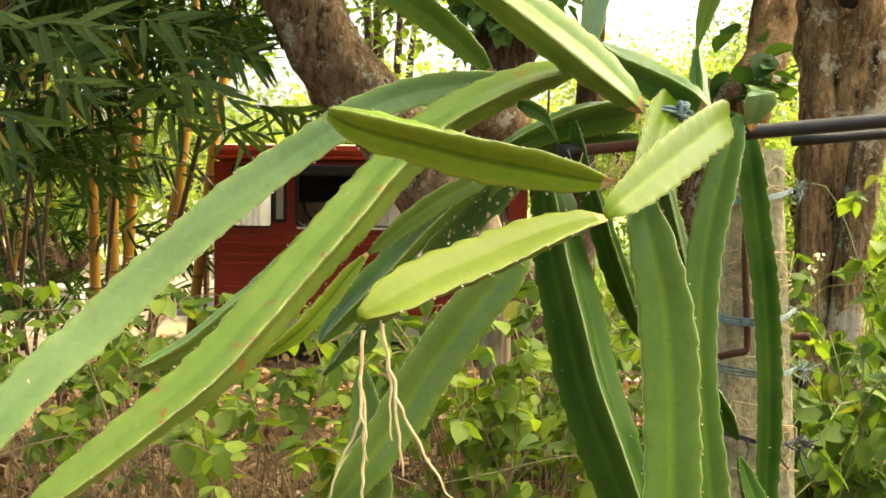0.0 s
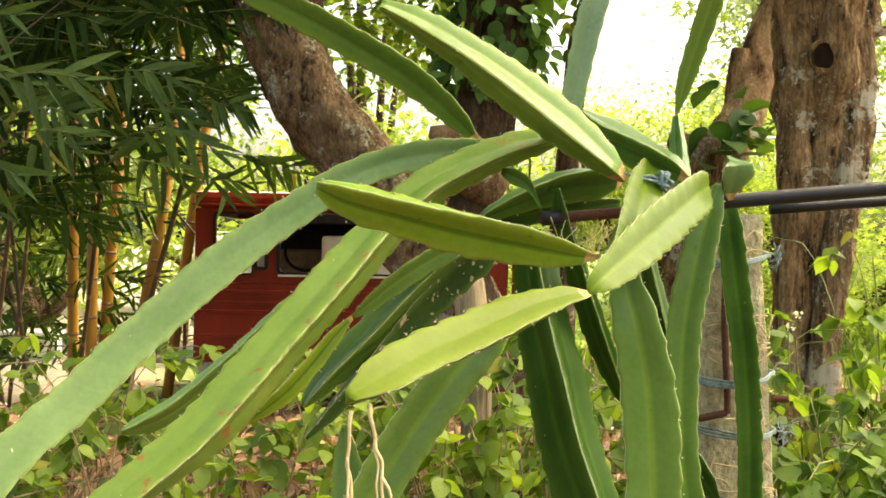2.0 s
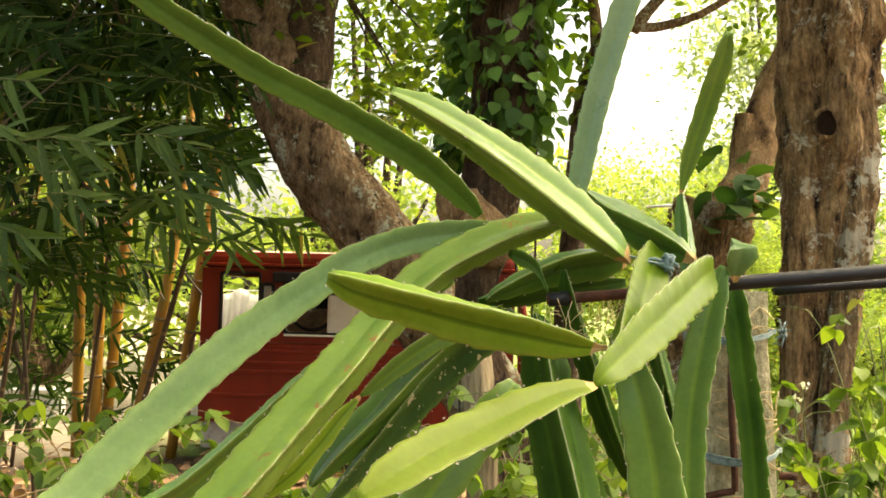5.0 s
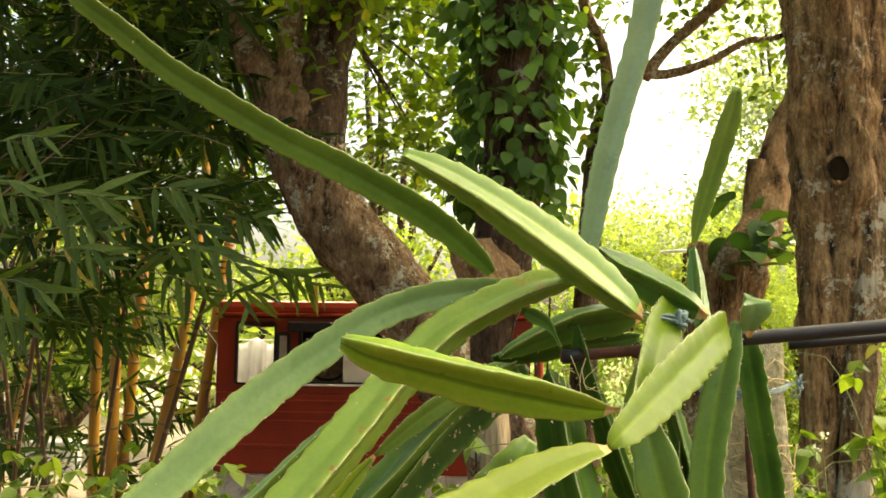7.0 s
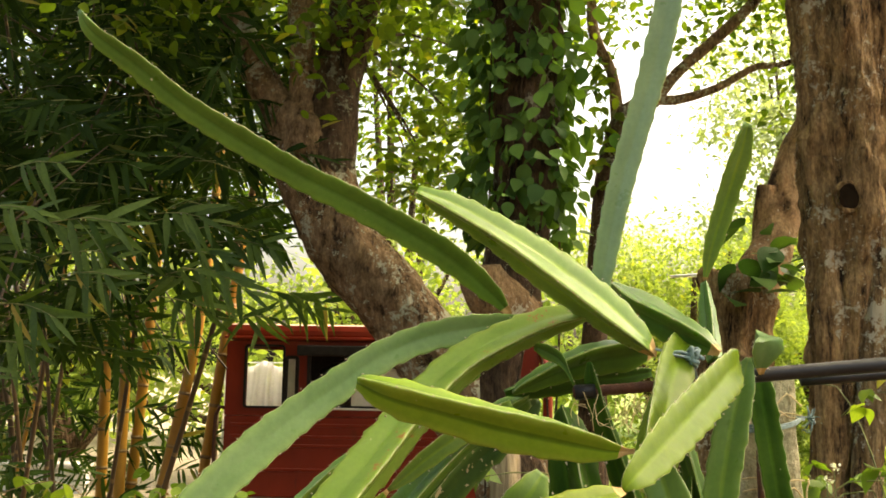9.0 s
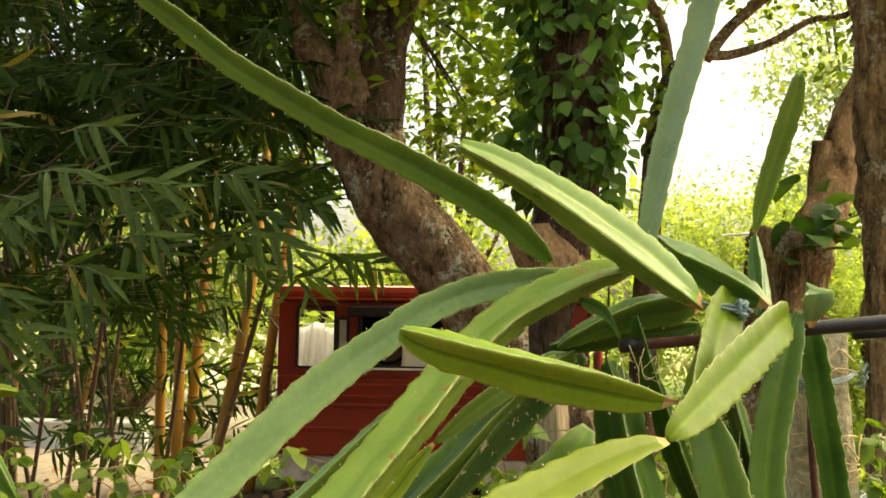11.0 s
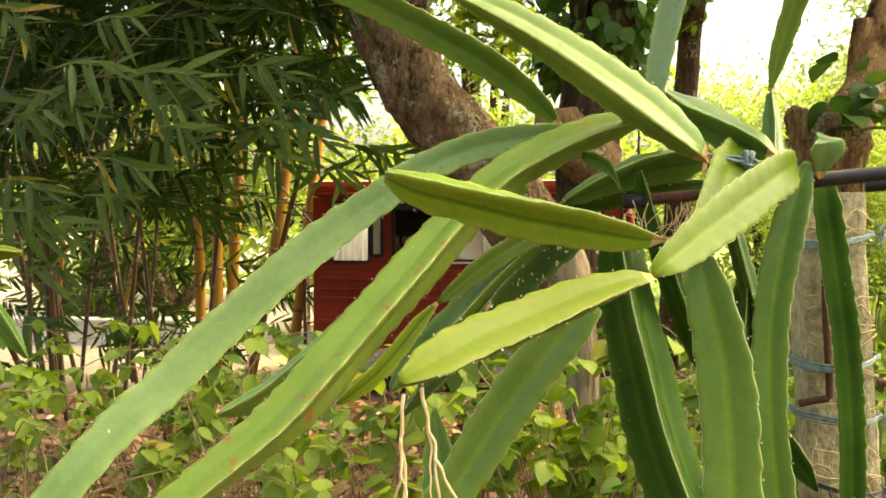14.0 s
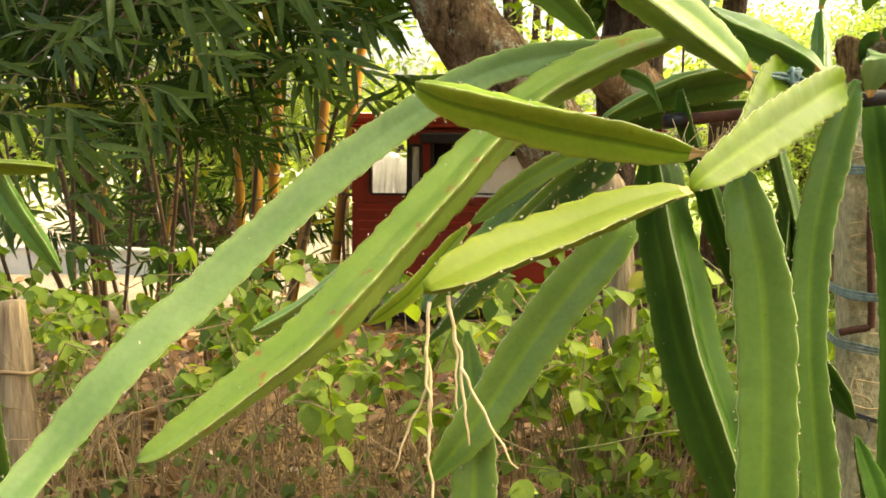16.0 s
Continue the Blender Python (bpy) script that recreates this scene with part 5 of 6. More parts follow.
def twine_wrap(label, z, tilt, mat, strands, seed, knot=True):
    """Flat strands wound round the post and the stem on it, with a frayed knot at the edge."""
    t = thing("twine_tie", label, "tie", group="ties on the post")
    r = np.random.default_rng(seed)
    c = post_axis(z)
    rows = []
    for k in range(strands):
        dz = r.uniform(-0.008, 0.008)
        y = c[1] - 0.128
        xa, xb, w = c[0] - 0.062, c[0] + 0.057, r.uniform(0.0012, 0.0022)
        rows.append([(xa, c[1] + 0.066, z + dz, w), (xa - 0.004, c[1] - 0.03, z + dz * 0.8, w), (xa + 0.012, c[1] - 0.072, z + dz - tilt * 0.3, w), (c[0] - 0.01, y + 0.012, z + dz * 0.6, w),
                     (c[0] + 0.03, y + 0.036, z + tilt * 0.6 + dz * 0.5, w), (xb - 0.010, c[1] - 0.063, z + tilt + dz * 0.4, w), (xb, c[1] - 0.05, z + tilt + dz * 0.4, w), (xb + 0.001, c[1] + 0.02, z + tilt + dz * 0.5, w), (xb - 0.01, c[1] + 0.062, z + tilt + dz, w)])
    for row in rows:
        tube_part("strand", row, mat, t, sides=5, step=0.012)
    if knot:
        rows = []
        o = np.array([c[0] + 0.062, c[1] - 0.068, z + tilt])
        for k in range(16):
            d = r.normal(0, 1, 3)
            d /= np.linalg.norm(d)
            L = r.uniform(0.012, 0.03)
            rows.append([(*(o - d * 0.006), 0.0014), (*(o + d * L * 0.6 + r.normal(0, 0.004, 3)), 0.0011), (*(o + d * L), 0.0005)])
        v, f = tubes(rows, sides=5, step=0.005)
        under("knot", mesh_of("knot", v, f, mat, smooth=True), t, "frayed knot", kind="stuff")


twine_wrap("greenish plastic twine tied round post and stem", 1.225, 0.012, TWINE, 6, 1)
twine_wrap("greenish plastic twine wound flat round the post", 1.035, 0.012, TWINE, 9, 2, knot=False)
twine_wrap("greenish plastic twine knotted at the post's edge", 0.955, 0.0, TWINE, 6, 3)
twine_wrap("black plastic twine with loose ends on the post", 0.845, -0.004, TWINE_BLACK, 5, 4)


def loose_ends():
    """Slack black loops and cut ends that hang from the lowest tie."""
    t = thing("twine_tie", "slack black twine with frayed loops hanging off the post", "tie", group="ties on the post")
    r = np.random.default_rng(14)
    c = post_axis(0.845)
    for k in range(7):
        o = np.array([c[0] + r.uniform(-0.045, 0.05), c[1] - 0.115 + r.uniform(-0.012, 0.01), 0.846 + r.uniform(-0.008, 0.012)])
        pts = [o]
        d = np.array([r.uniform(-0.5, 1.0), r.uniform(-0.3, 0.2), r.uniform(-0.2, 0.7)])
        for q in range(5):
            d = d + r.normal(0, 0.45, 3) + np.array([0.1, 0, -0.22])
            pts.append(pts[-1] + 0.011 * d / np.linalg.norm(d))
        tube_part("strand", [(*p, 0.0016) for p in pts], TWINE_BLACK, t, sides=5, step=0.005)


loose_ends()


def hub_tie():
    """The knotted strip that holds the stems to the bar."""
    t = thing("knotted_strip", "blue-grey plastic strip knotted round the cactus stems", "tie")
    r = np.random.default_rng(8)
    o = np.array([0.303, 1.185, 1.325])
    rows = []
    for k in range(5):
        a0 = r.uniform(0, 6.28)
        ax = r.normal(0, 1, 3)
        ax /= np.linalg.norm(ax)
        u = np.cross(ax, [0.3, 0.8, 0.5])
        u /= np.linalg.norm(u)
        w = np.cross(ax, u)
        rows.append([(*(o + 0.010 * (math.cos(a0 + q * 0.9) * u + math.sin(a0 + q * 0.9) * w * 0.8) + r.normal(0, 0.0025, 3)), 0.0027) for q in range(7)])
    rows.append([(*(o + np.array([-0.005, 0, 0.004])), 0.0025), (*(o + np.array([-0.018, 0.0, 0.007])), 0.0022), (*(o + np.array([-0.034, 0.005, 0.003])), 0.0012)])
    rows.append([(*(o + np.array([-0.005, -0.004, 0.0])), 0.002), (*(o + np.array([-0.02, -0.004, 0.002])), 0.0018), (*(o + np.array([-0.047, 0.0, 0.010])), 0.0015)])
    rows.append([(*(o + np.array([0.0, 0.004, -0.008])), 0.002), (*(o + np.array([0.01, 0.02, -0.03])), 0.002), (*(o + np.array([0.0, 0.04, -0.035])), 0.003)])
    v, f = tubes(rows, sides=6, step=0.004)
    under("wound_strip", mesh_of("wound_strip", v, f, TWINE, smooth=True), t)


hub_tie()


# ---- the dragon fruit cactus ----
PROFILE = [(-60, 0.398), (-50, 0.410), (-38, 0.465), (-24, 0.590), (-12, 0.775), (-5, 0.920), (-1.25, 0.995), (1.25, 0.995), (5, 0.920), (12, 0.775), (24, 0.590), (38, 0.465), (50, 0.410)]


def stem(plant, ctrl, theta, mat, seed, twist=8.0, neck=0.0):
    """A stem with three thin wings and hollow faces, through rows of x, y, z and rib radius in mm. theta turns the ribs: 90 shows a rib, 30 a face. neck: length of the corky joint."""
    r = np.random.default_rng(seed)
    s = catmull(ctrl, 0.006)
    pts, rad = s[:, :3], np.maximum(s[:, 3], 1.2) / 1000
    seg = np.linalg.norm(np.diff(pts, axis=0), axis=1)
    arc = np.concatenate([[0], np.cumsum(seg)])
    t, b, n = frames(pts, (0.0, -1.0, 0.0))
    k = len(b) // 2
    if b[k] @ np.array([-0.3, 0, 1.0]) < 0:
        b = -b
    gap = r.uniform(0.030, 0.036)
    verts, faces, slots, areoles = [], [], [], []
    phase = [r.uniform(0, 1) for _ in range(3)]
    wob = [r.uniform(0, 100) for _ in range(3)]
    last = [None] * 3
    per = 3 * len(PROFILE)
    for i in range(len(pts)):
        tw = math.radians(theta + twist * (arc[i] / arc[-1] - 0.5) * 2 + 5 * noise.noise(Vector((arc[i] * 6, seed, 0))))
        for rib in range(3):
            ph = (arc[i] / gap + phase[rib]) % 1.0
            hump = (ph ** 1.4) * (1 if ph < 0.86 else (1 - ph) / 0.14)
            wave = 0.09 * noise.noise(Vector((arc[i] * 10, wob[rib], 0)))
            a0 = tw + rib * 2 * math.pi / 3
            for deg, pr in PROFILE:
                ripple = 1 + 0.035 * noise.noise(Vector((arc[i] * 45, deg * 0.02 + rib * 7, seed))) + 0.03 * noise.noise(Vector((arc[i] * 14, rib * 5, seed + 9)))
                edge = max(0.0, (pr - 0.55) / 0.45)
                rr = rad[i] * pr * ripple * (1 + edge * (0.035 * hump - 0.02 + wave)) + edge * edge * min(rad[i] * 0.14, 0.0030) * hump
                a = a0 + math.radians(deg)
                verts.append(pts[i] + rr * (math.cos(a) * b[i] + math.sin(a) * n[i]))
            if last[rib] is not None and ph < last[rib] and rad[i] > 0.006:
                out = math.cos(a0) * b[i] + math.sin(a0) * n[i]
                areoles.append((pts[i] + out * (rad[i] * 1.0 + min(rad[i] * 0.08, 0.0016)), out, t[i]))
            last[rib] = ph
    m = len(PROFILE)
    for i in range(len(pts) - 1):
        for q in range(per):
            p2 = (q + 1) % per
            faces.append((i * per + q, i * per + p2, (i + 1) * per + p2, (i + 1) * per + q))
            near_joint = neck and arc[i] < neck
            slots.append(2 if near_joint else (1 if q % m == 6 else 0))
    faces += [tuple(range(per - 1, -1, -1)), tuple(range((len(pts) - 1) * per, len(pts) * per))]
    slots += [2 if neck else 0, 0]
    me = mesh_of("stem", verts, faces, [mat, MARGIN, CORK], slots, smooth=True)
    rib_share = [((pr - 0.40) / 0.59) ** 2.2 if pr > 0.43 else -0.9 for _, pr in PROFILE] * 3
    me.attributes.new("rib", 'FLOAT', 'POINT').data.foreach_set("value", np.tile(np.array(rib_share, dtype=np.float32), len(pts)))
    ob = under("stem", me, plant)
    sv, sf = [], []
    for c, out, tan in areoles:
        side = np.cross(out, tan)
        o = len(sv)
        w = 0.0010
        sv += [c + out * w, c - out * w, c + side * w, c - side * w, c + tan * w * 1.3, c - tan * w * 1.3]
        sf += [(o, o + 2, o + 4), (o, o + 4, o + 3), (o, o + 3, o + 5), (o, o + 5, o + 2), (o + 1, o + 4, o + 2), (o + 1, o + 3, o + 4), (o + 1, o + 5, o + 3), (o + 1, o + 2, o + 5)]
        for k in range(3):
            d = out + 0.9 * r.standard_normal() * tan + 0.7 * r.standard_normal() * side
            d /= np.linalg.norm(d)
            e = np.cross(d, tan + 0.1)
            e /= np.linalg.norm(e) + 1e-9
            g = np.cross(d, e)
            L, w2, o = r.uniform(0.0016, 0.0032), 0.00034, len(sv)
            sv += [c + e * w2, c - 0.5 * e * w2 + 0.87 * g * w2, c - 0.5 * e * w2 - 0.87 * g * w2, c + d * L]
            sf += [(o, o + 1, o + 3), (o + 1, o + 2, o + 3), (o + 2, o, o + 3)]
    if sv:
        under("spine_fuzz", mesh_of("spine_fuzz", sv, sf, SPINE), ob, kind="stuff")
    return ob


STEMS = {
    "A": [(0.171, 0.854, 1.234, 3), (0.163, 0.852, 1.234, 4), (0.147, 0.848, 1.236, 12), (0.125, 0.846, 1.241, 18), (0.098, 0.846, 1.247, 22), (0.050, 0.854, 1.257, 24), (-0.000, 0.858, 1.269, 22), (-0.052, 0.862, 1.282, 21), (-0.084, 0.866, 1.293, 9)],
    "B": [(0.154, 0.813, 1.201, 4), (0.134, 0.796, 1.198, 11), (0.098, 0.767, 1.187, 18), (0.055, 0.728, 1.171, 20), (0.016, 0.685, 1.158, 20), (-0.015, 0.641, 1.146, 16), (-0.033, 0.617, 1.139, 5)],
    "C": [(0.155, 0.815, 1.202, 3), (0.166, 0.830, 1.212, 14), (0.218, 0.919, 1.245, 24), (0.286, 1.043, 1.286, 26), (0.334, 1.138, 1.312, 23), (0.361, 1.195, 1.323, 7)],
    "Dp": [(0.297, 1.222, 1.342, 19), (0.277, 1.186, 1.313, 28), (0.251, 1.119, 1.273, 29), (0.220, 1.024, 1.232, 22), (0.205, 0.966, 1.209, 6)],
    "D": [(0.262, 1.214, 1.327, 4), (0.242, 1.205, 1.345, 18), (0.188, 1.191, 1.385, 31), (0.122, 1.171, 1.430, 32), (0.050, 1.148, 1.475, 25), (-0.005, 1.133, 1.504, 19), (-0.045, 1.126, 1.521, 8)],
    "F": [(0.081, 1.319, 1.384, 4), (0.052, 1.315, 1.417, 17), (0.000, 1.301, 1.460, 23), (-0.062, 1.284, 1.496, 24), (-0.139, 1.266, 1.535, 23), (-0.214, 1.249, 1.569, 22), (-0.287, 1.231, 1.609, 21), (-0.359, 1.214, 1.652, 20), (-0.419, 1.195, 1.698, 18), (-0.473, 1.176, 1.736, 14), (-0.495, 1.171, 1.764, 4)],
    "tall": [(0.197, 1.310, 1.380, 13), (0.207, 1.301, 1.427, 17), (0.226, 1.293, 1.528, 20), (0.248, 1.284, 1.622, 21), (0.270, 1.275, 1.699, 21), (0.288, 1.266, 1.777, 22), (0.311, 1.257, 1.894, 17), (0.319, 1.257, 1.943, 5)],
    "E": [(0.395, 1.494, 1.452, 3), (0.402, 1.476, 1.505, 15), (0.418, 1.448, 1.580, 20), (0.430, 1.411, 1.642, 19), (0.435, 1.383, 1.678, 8)],
    "Elow": [(0.377, 1.365, 1.326, 12), (0.384, 1.411, 1.364, 15), (0.393, 1.466, 1.406, 15), (0.396, 1.494, 1.449, 7)],
    "R": [(0.342, 1.205, 1.332, 5), (0.320, 1.222, 1.350, 20), (0.281, 1.266, 1.378, 27), (0.246, 1.301, 1.404, 25), (0.223, 1.328, 1.430, 6)],
    "S1": [(0.086, 1.240, 1.368, 12), (0.027, 1.227, 1.358, 19), (-0.031, 1.214, 1.345, 21), (-0.084, 1.191, 1.321, 22), (-0.135, 1.162, 1.285, 23), (-0.184, 1.129, 1.246, 24), (-0.238, 1.076, 1.193, 25), (-0.289, 1.009, 1.134, 24), (-0.329, 0.947, 1.081, 24), (-0.354, 0.899, 1.050, 23), (-0.380, 0.850, 1.009, 21), (-0.408, 0.805, 0.959, 19), (-0.423, 0.757, 0.927, 17), (-0.445, 0.709, 0.892, 10), (-0.450, 0.694, 0.880, 3)],
    "S2": [(0.185, 1.231, 1.379, 5), (0.160, 1.222, 1.376, 17), (0.120, 1.218, 1.365, 23), (0.066, 1.205, 1.340, 27), (0.013, 1.186, 1.308, 29), (-0.043, 1.138, 1.249, 31), (-0.083, 1.090, 1.198, 32), (-0.126, 1.043, 1.144, 33), (-0.168, 1.004, 1.091, 33), (-0.207, 0.966, 1.045, 30), (-0.255, 0.928, 1.004, 25), (-0.302, 0.895, 0.966, 20), (-0.336, 0.871, 0.941, 15), (-0.357, 0.862, 0.932, 4)],
    "S3": [(0.037, 1.284, 1.303, 6), (-0.013, 1.275, 1.276, 16), (-0.056, 1.266, 1.243, 19), (-0.148, 1.240, 1.169, 19), (-0.227, 1.222, 1.093, 19), (-0.290, 1.205, 1.038, 18), (-0.332, 1.195, 1.014, 14), (-0.356, 1.186, 1.005, 4)],
    "S4": [(0.082, 1.301, 1.259, 8), (0.053, 1.293, 1.241, 16), (0.009, 1.284, 1.218, 17), (-0.034, 1.271, 1.188, 16), (-0.065, 1.262, 1.161, 11), (-0.081, 1.257, 1.147, 3)],
    "S4b": [(-0.082, 1.257, 1.146, 3), (-0.104, 1.244, 1.123, 11), (-0.131, 1.227, 1.089, 14), (-0.157, 1.209, 1.060, 15), (-0.185, 1.195, 1.036, 12), (-0.203, 1.190, 1.021, 3)],
    "S5": [(0.107, 1.337, 1.267, 13), (0.073, 1.328, 1.245, 26), (0.004, 1.306, 1.183, 29), (-0.054, 1.284, 1.123, 28), (-0.104, 1.262, 1.075, 21), (-0.132, 1.249, 1.043, 12), (-0.141, 1.244, 1.030, 3)],
    "S6": [(0.122, 1.356, 1.265, 9), (0.094, 1.347, 1.237, 24), (0.043, 1.328, 1.192, 26), (-0.010, 1.310, 1.136, 24), (-0.061, 1.284, 1.077, 18), (-0.108, 1.266, 1.021, 11), (-0.139, 1.257, 0.987, 3)],
    "S7": [(0.133, 1.411, 1.155, 13), (0.106, 1.393, 1.119, 31), (0.048, 1.374, 1.051, 39), (-0.006, 1.356, 0.980, 39), (-0.051, 1.337, 0.909, 37), (-0.096, 1.319, 0.847, 32), (-0.134, 1.310, 0.795, 13), (-0.146, 1.310, 0.782, 4)],
    "S7b": [(-0.098, 1.374, 0.985, 4), (-0.093, 1.374, 0.940, 21), (-0.084, 1.365, 0.877, 31), (-0.082, 1.356, 0.805, 35), (-0.083, 1.347, 0.733, 34), (-0.084, 1.347, 0.649, 9)],
    "H1": [(0.150, 1.284, 1.256, 12), (0.158, 1.266, 1.219, 33), (0.168, 1.240, 1.149, 40), (0.182, 1.214, 1.081, 44), (0.198, 1.186, 1.002, 45), (0.222, 1.157, 0.928, 42), (0.246, 1.138, 0.860, 36), (0.275, 1.129, 0.791, 29), (0.292, 1.129, 0.759, 7)],
    "H2": [(0.180, 1.231, 1.318, 4), (0.185, 1.231, 1.292, 12), (0.198, 1.240, 1.248, 15), (0.220, 1.257, 1.192, 17), (0.248, 1.275, 1.119, 19), (0.275, 1.293, 1.060, 14), (0.295, 1.301, 1.022, 4)],
    "H3": [(0.214, 0.976, 1.220, 9), (0.219, 0.971, 1.201, 19), (0.227, 0.966, 1.166, 26), (0.238, 0.966, 1.111, 30), (0.244, 0.966, 1.033, 32), (0.246, 0.966, 0.955, 33), (0.246, 0.966, 0.875, 33), (0.245, 0.966, 0.828, 12)],
    "H4": [(0.380, 1.209, 1.326, 4), (0.370, 1.205, 1.298, 17), (0.354, 1.200, 1.241, 23), (0.338, 1.195, 1.161, 24), (0.332, 1.191, 1.081, 23), (0.334, 1.186, 0.994, 22), (0.343, 1.186, 0.906, 24), (0.353, 1.186, 0.816, 24), (0.361, 1.186, 0.747, 7)],
    "H5": [(0.468, 1.485, 1.332, 9), (0.473, 1.480, 1.285, 21), (0.486, 1.476, 1.183, 24), (0.500, 1.471, 1.064, 23), (0.507, 1.466, 0.927, 22), (0.506, 1.466, 0.789, 21), (0.508, 1.466, 0.667, 9)],
    "H6": [(0.331, 1.319, 1.199, 8), (0.329, 1.319, 1.162, 18), (0.325, 1.319, 1.095, 19), (0.328, 1.328, 1.019, 18), (0.338, 1.337, 0.934, 17), (0.348, 1.337, 0.841, 8)],
    "H7": [(0.368, 1.337, 0.988, 4), (0.387, 1.337, 0.955, 17), (0.410, 1.337, 0.921, 17), (0.428, 1.337, 0.890, 3)],
    "H8": [(0.439, 1.374, 0.858, 3), (0.448, 1.374, 0.828, 14), (0.463, 1.365, 0.776, 23), (0.476, 1.365, 0.714, 21), (0.482, 1.365, 0.666, 5)],
    "X1": [(0.271, 1.284, 1.334, 8), (0.243, 1.279, 1.334, 25), (0.194, 1.275, 1.327, 27), (0.144, 1.266, 1.309, 20), (0.099, 1.257, 1.287, 12), (0.081, 1.257, 1.275, 3)],
    "X2": [(0.283, 1.356, 1.307, 7), (0.238, 1.347, 1.301, 17), (0.171, 1.337, 1.295, 20), (0.119, 1.328, 1.285, 18), (0.074, 1.319, 1.275, 5)],
    "X3": [(0.107, 1.214, 1.337, 5), (0.122, 1.209, 1.332, 11), (0.138, 1.205, 1.323, 10), (0.147, 1.200, 1.309, 4), (0.156, 1.195, 1.288, 2)],
    "X4": [(0.394, 1.205, 1.306, 3), (0.392, 1.200, 1.315, 8), (0.393, 1.195, 1.328, 16), (0.394, 1.191, 1.342, 23), (0.395, 1.188, 1.350, 22), (0.395, 1.187, 1.352, 19)],
    "L1": [(-0.722, 1.090, 1.228, 8), (-0.692, 1.090, 1.223, 11), (-0.640, 1.090, 1.217, 11), (-0.595, 1.090, 1.215, 10), (-0.569, 1.090, 1.214, 4)],
    "L2": [(-0.703, 1.119, 1.264, 8), (-0.673, 1.119, 1.218, 19), (-0.631, 1.109, 1.163, 18), (-0.592, 1.100, 1.119, 14), (-0.568, 1.100, 1.086, 3)],
}
LOOK = {
    "A": (66, STEM_FRESH), "B": (110, STEM_YOUNG), "C": (32, STEM_PALE), "Dp": (40, STEM_PALE), "D": (106, STEM_LIGHT), "F": (56, STEM_LEAFY), "tall": (130, STEM_BACKLIT),
    "E": (40, STEM_LIGHT), "Elow": (82, STEM_MID), "R": (92, STEM_MID), "S1": (32, STEM_GLAUCOUS), "S2": (104, STEM_CORKY), "S3": (70, STEM_LIGHT), "S4": (50, STEM_LIGHT), "S4b": (60, STEM_FRESH),
    "S5": (86, STEM_LEAFY), "S6": (62, STEM_SCARRED), "S7": (36, STEM_LIGHT), "S7b": (30, STEM_LIGHT), "H1": (95, STEM_DEEP), "H2": (80, STEM_DEEP), "H3": (30, STEM_STREAK), "H4": (142, STEM_STREAK),
    "H5": (34, STEM_DEEP), "H6": (90, STEM_DEEP), "H7": (60, STEM_DEEP), "H8": (60, STEM_DEEP), "X1": (70, STEM_MID), "X2": (60, STEM_DARK), "X3": (60, STEM_MID), "X4": (34, STEM_GLAUCOUS),
}
JOINTED = {"A": 0.012, "B": 0.010, "D": 0.016, "X4": 0.006, "E": 0.006, "F": 0.010, "S4b": 0.006, "X1": 0.006, "R": 0.008}
cactus = thing("dragon_fruit_cactus", "sprawling dragon fruit cactus with three-ribbed green stems", "cactus")
for i, (key, (theta, mat)) in enumerate(LOOK.items()):
    stem(cactus, STEMS[key], theta, mat, 300 + i, twist=4 if key in ("B", "S2", "D", "F") else 9, neck=JOINTED.get(key, 0))


def trunk_stems():
    """Old climbing stems that tie the crown to the foot of the post."""
    for i, row in enumerate([[(0.42, 1.45, 0.0, 16), (0.40, 1.42, 0.4, 20), (0.385, 1.36, 0.8, 20), (0.36, 1.33, 1.05, 18), (0.30, 1.29, 1.27, 12)],
                             [(0.62, 1.50, 0.0, 14), (0.56, 1.47, 0.3, 18), (0.50, 1.462, 0.6, 20), (0.50, 1.464, 0.75, 14)]]):
        stem(cactus, row, 80, STEM_DARK, 500 + i)


trunk_stems()


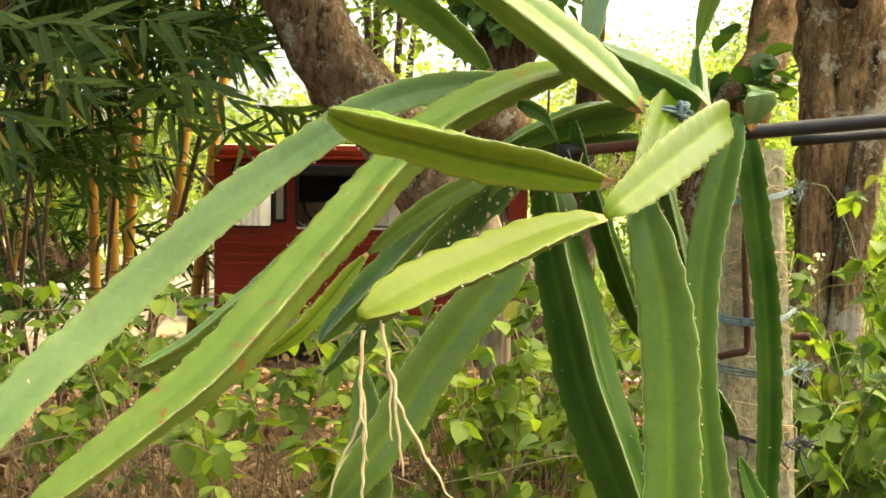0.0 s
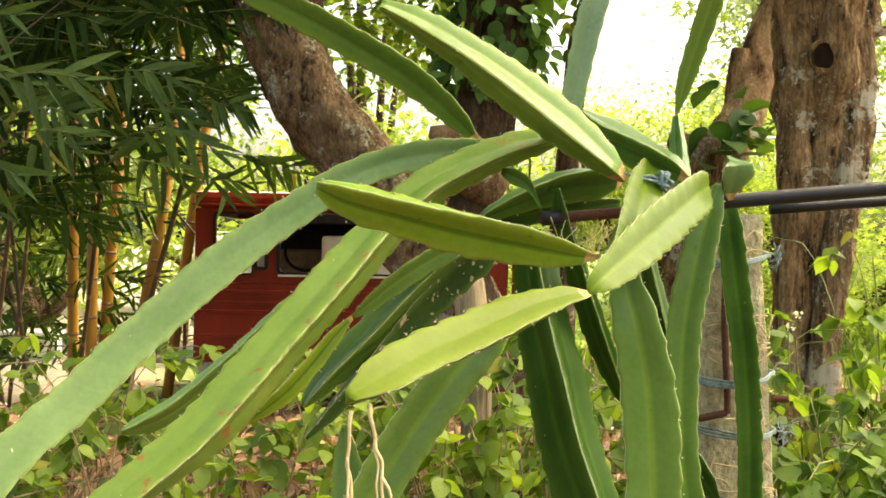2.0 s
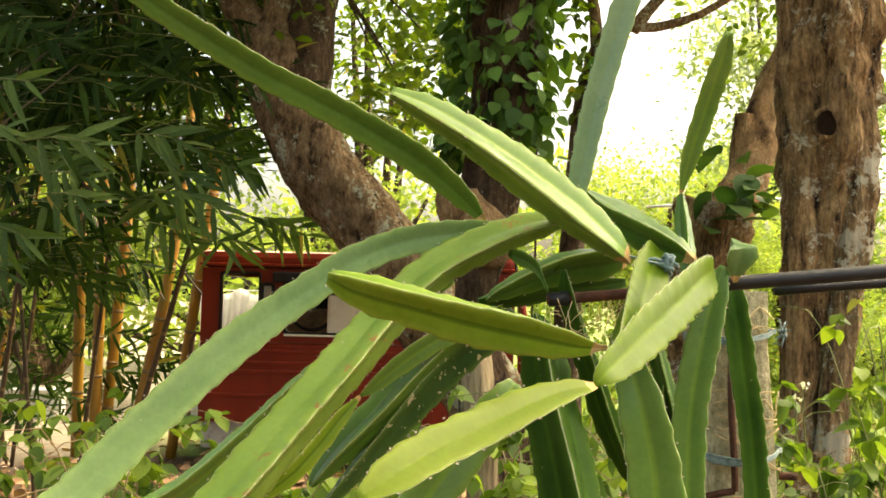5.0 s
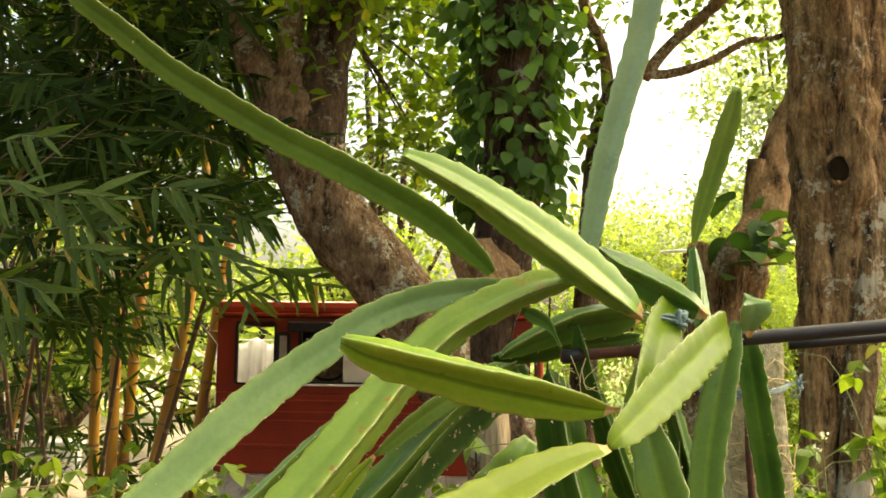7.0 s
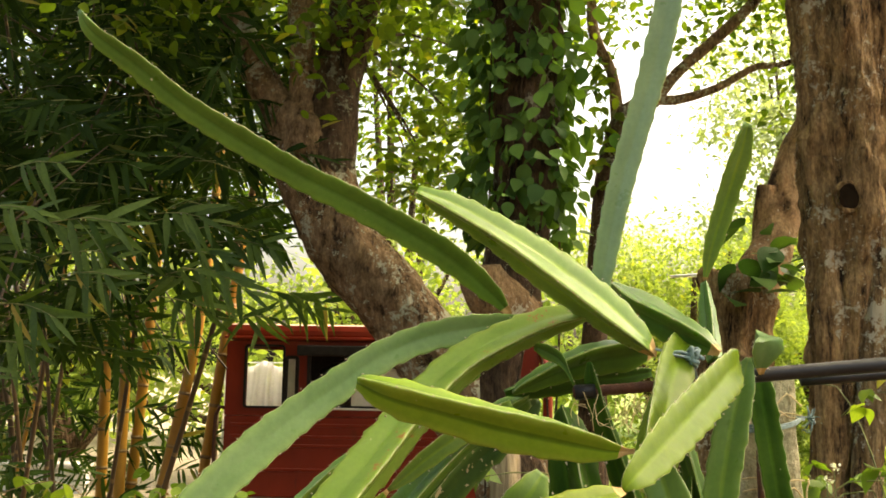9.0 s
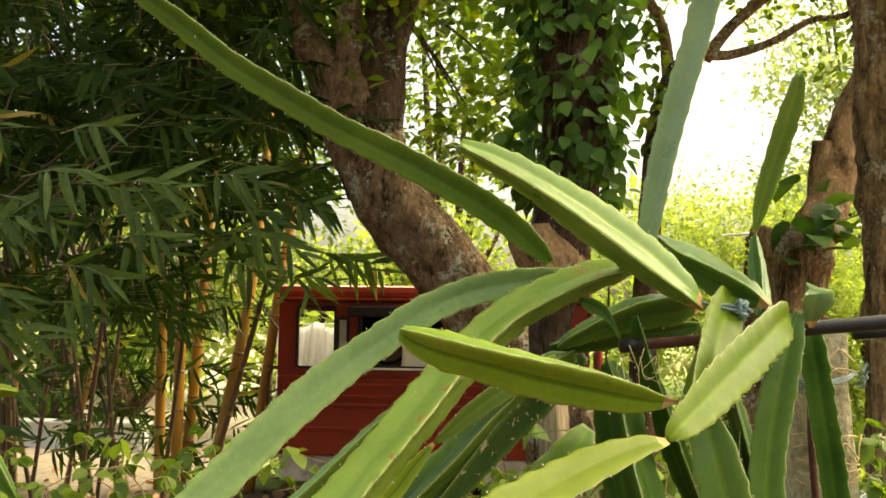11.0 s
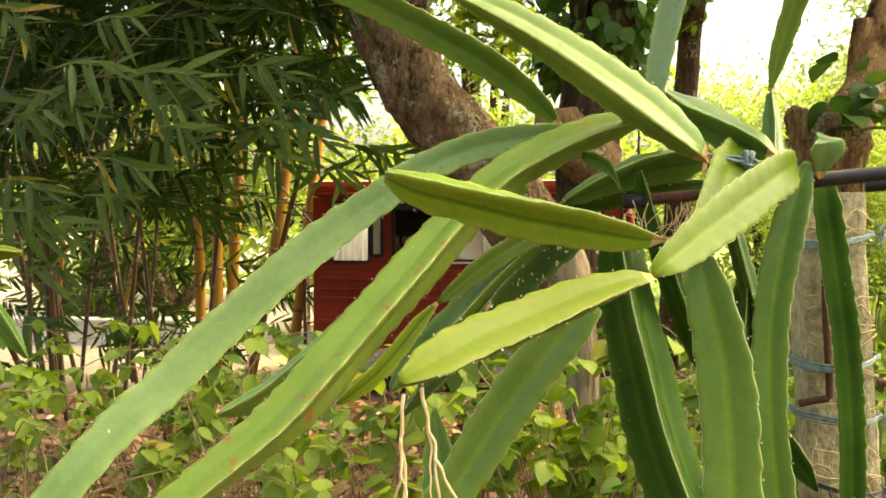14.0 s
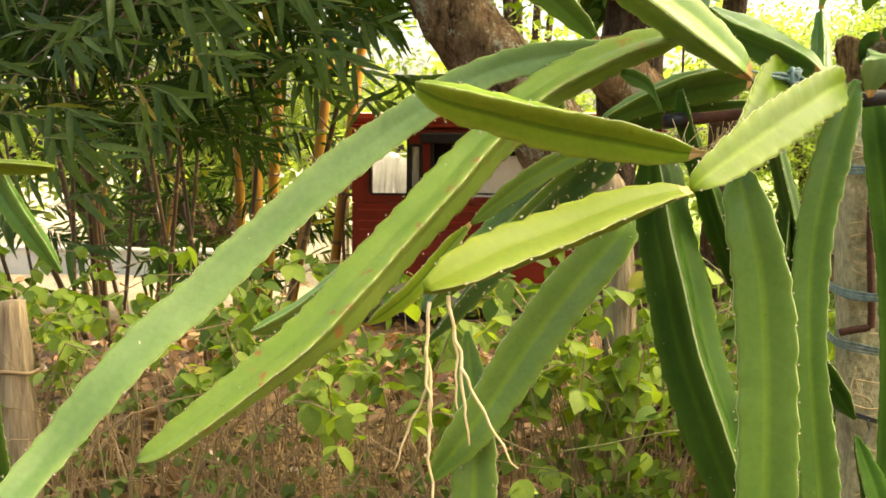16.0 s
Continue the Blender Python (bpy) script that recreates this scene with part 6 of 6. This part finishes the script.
def aerial_roots():
    rows = [
        [(-0.031, 0.622, 1.130, 0.0015), (-0.033, 0.622, 1.10, 0.0012), (-0.030, 0.622, 1.072, 0.0012), (-0.031, 0.624, 1.03, 0.0010), (-0.027, 0.624, 0.985, 0.0009)],
        [(-0.030, 0.624, 1.075, 0.0010), (-0.036, 0.625, 1.063, 0.0009), (-0.046, 0.627, 1.040, 0.0008), (-0.054, 0.628, 1.012, 0.0005)],
        [(-0.033, 0.621, 1.10, 0.0011), (-0.030, 0.619, 1.07, 0.0008), (-0.029, 0.618, 1.045, 0.0005)],
        [(-0.020, 0.632, 1.133, 0.0015), (-0.014, 0.631, 1.105, 0.0012), (-0.010, 0.631, 1.078, 0.0011), (-0.007, 0.631, 1.05, 0.0009), (-0.005, 0.632, 1.031, 0.0007)],
        [(-0.011, 0.631, 1.085, 0.0012), (0.000, 0.632, 1.062, 0.0010), (0.014, 0.634, 1.038, 0.0009), (0.029, 0.636, 1.014, 0.0005)],
        [(-0.016, 0.632, 1.11, 0.0009), (-0.014, 0.630, 1.08, 0.0007), (-0.012, 0.629, 1.055, 0.0005)],
    ]
    for row in rows:
        bent = catmull(row, 0.007)
        kinks = np.random.default_rng(len(row) + int(1e4 * row[0][2]))
        bent[1:, :3] += kinks.normal(0, 0.0009, (len(bent) - 1, 3))
        tube_part("aerial_root", bent, ROOT, cactus, "tan dangling aerial root", sides=7, step=0.004, rough=0.15, freq=120)
    r = np.random.default_rng(12)
    hair = []
    for k in range(44):
        s = np.array([r.uniform(0.16, 0.27), r.uniform(1.20, 1.27), r.uniform(1.26, 1.285)])
        e = s + np.array([r.normal(0, 0.02), r.normal(0, 0.015), -r.uniform(0.02, 0.05)])
        hair.append([(*s, 0.0005), (*((s + e) / 2 + r.normal(0, 0.008, 3)), 0.0004), (*e, 0.0003)])
    v, f = tubes(hair, sides=4, step=0.006)
    under("root_hair_tuft", mesh_of("root_hair_tuft", v, f, ROOT, smooth=True), cactus, kind="stuff")


aerial_roots()

second = thing("dragon_fruit_cactus", "second dragon fruit cactus reaching in from a wooden post", "cactus")
stem(second, STEMS["L1"], 70, STEM_YOUNG, 401)
stem(second, STEMS["L2"], 40, STEM_MID, 402)
stem(second, [(-1.10, 1.95, 0.0, 20), (-1.08, 1.75, 0.6, 24), (-0.95, 1.45, 1.15, 24), (-0.78, 1.18, 1.30, 20), (-0.69, 1.10, 1.245, 12)], 60, STEM_MID, 403)
stem(second, [(-1.0, 1.6, 0.9, 14), (-0.85, 1.3, 1.22, 20), (-0.74, 1.14, 1.32, 18), (-0.68, 1.11, 1.27, 12)], 80, STEM_MID, 404)


# ---- old wooden posts ----
def timber(name, label, rows, seed, sides=14):
    t = thing(name, label, "post")
    v, f = tube(rows, sides=sides, step=0.015, rough=0.13, ridges=5, freq=14, seed=seed)
    under("shaft", mesh_of("shaft", v, f, DRYWOOD, smooth=True), t)
    return t


left_post = timber("wooden_post", "old grey wooden fence post bound with wire", [(-1.555, 2.6, -0.1, 0.055), (-1.56, 2.6, 0.3, 0.052), (-1.575, 2.6, 0.6, 0.050), (-1.59, 2.6, 0.82, 0.044)], 4)
ring = [[(-1.565 + 0.062 * math.cos(a), 2.6 + 0.062 * math.sin(a), 0.62 + 0.004 * math.sin(3 * a), 0.006) for a in [2 * math.pi * k / 12 for k in range(13)]]]
v, f = tubes(ring, sides=6, step=0.02)
under("wire_binding", mesh_of("wire_binding", v, f, TWIG, smooth=True), left_post, "dark wire binding")
timber("wooden_post", "weathered pale wooden stake among the leaves", [(0.20, 3.0, -0.1, 0.05), (0.175, 3.0, 0.6, 0.048), (0.155, 3.0, 0.95, 0.05), (0.13, 3.0, 1.14, 0.046), (0.12, 3.0, 1.20, 0.03)], 7)
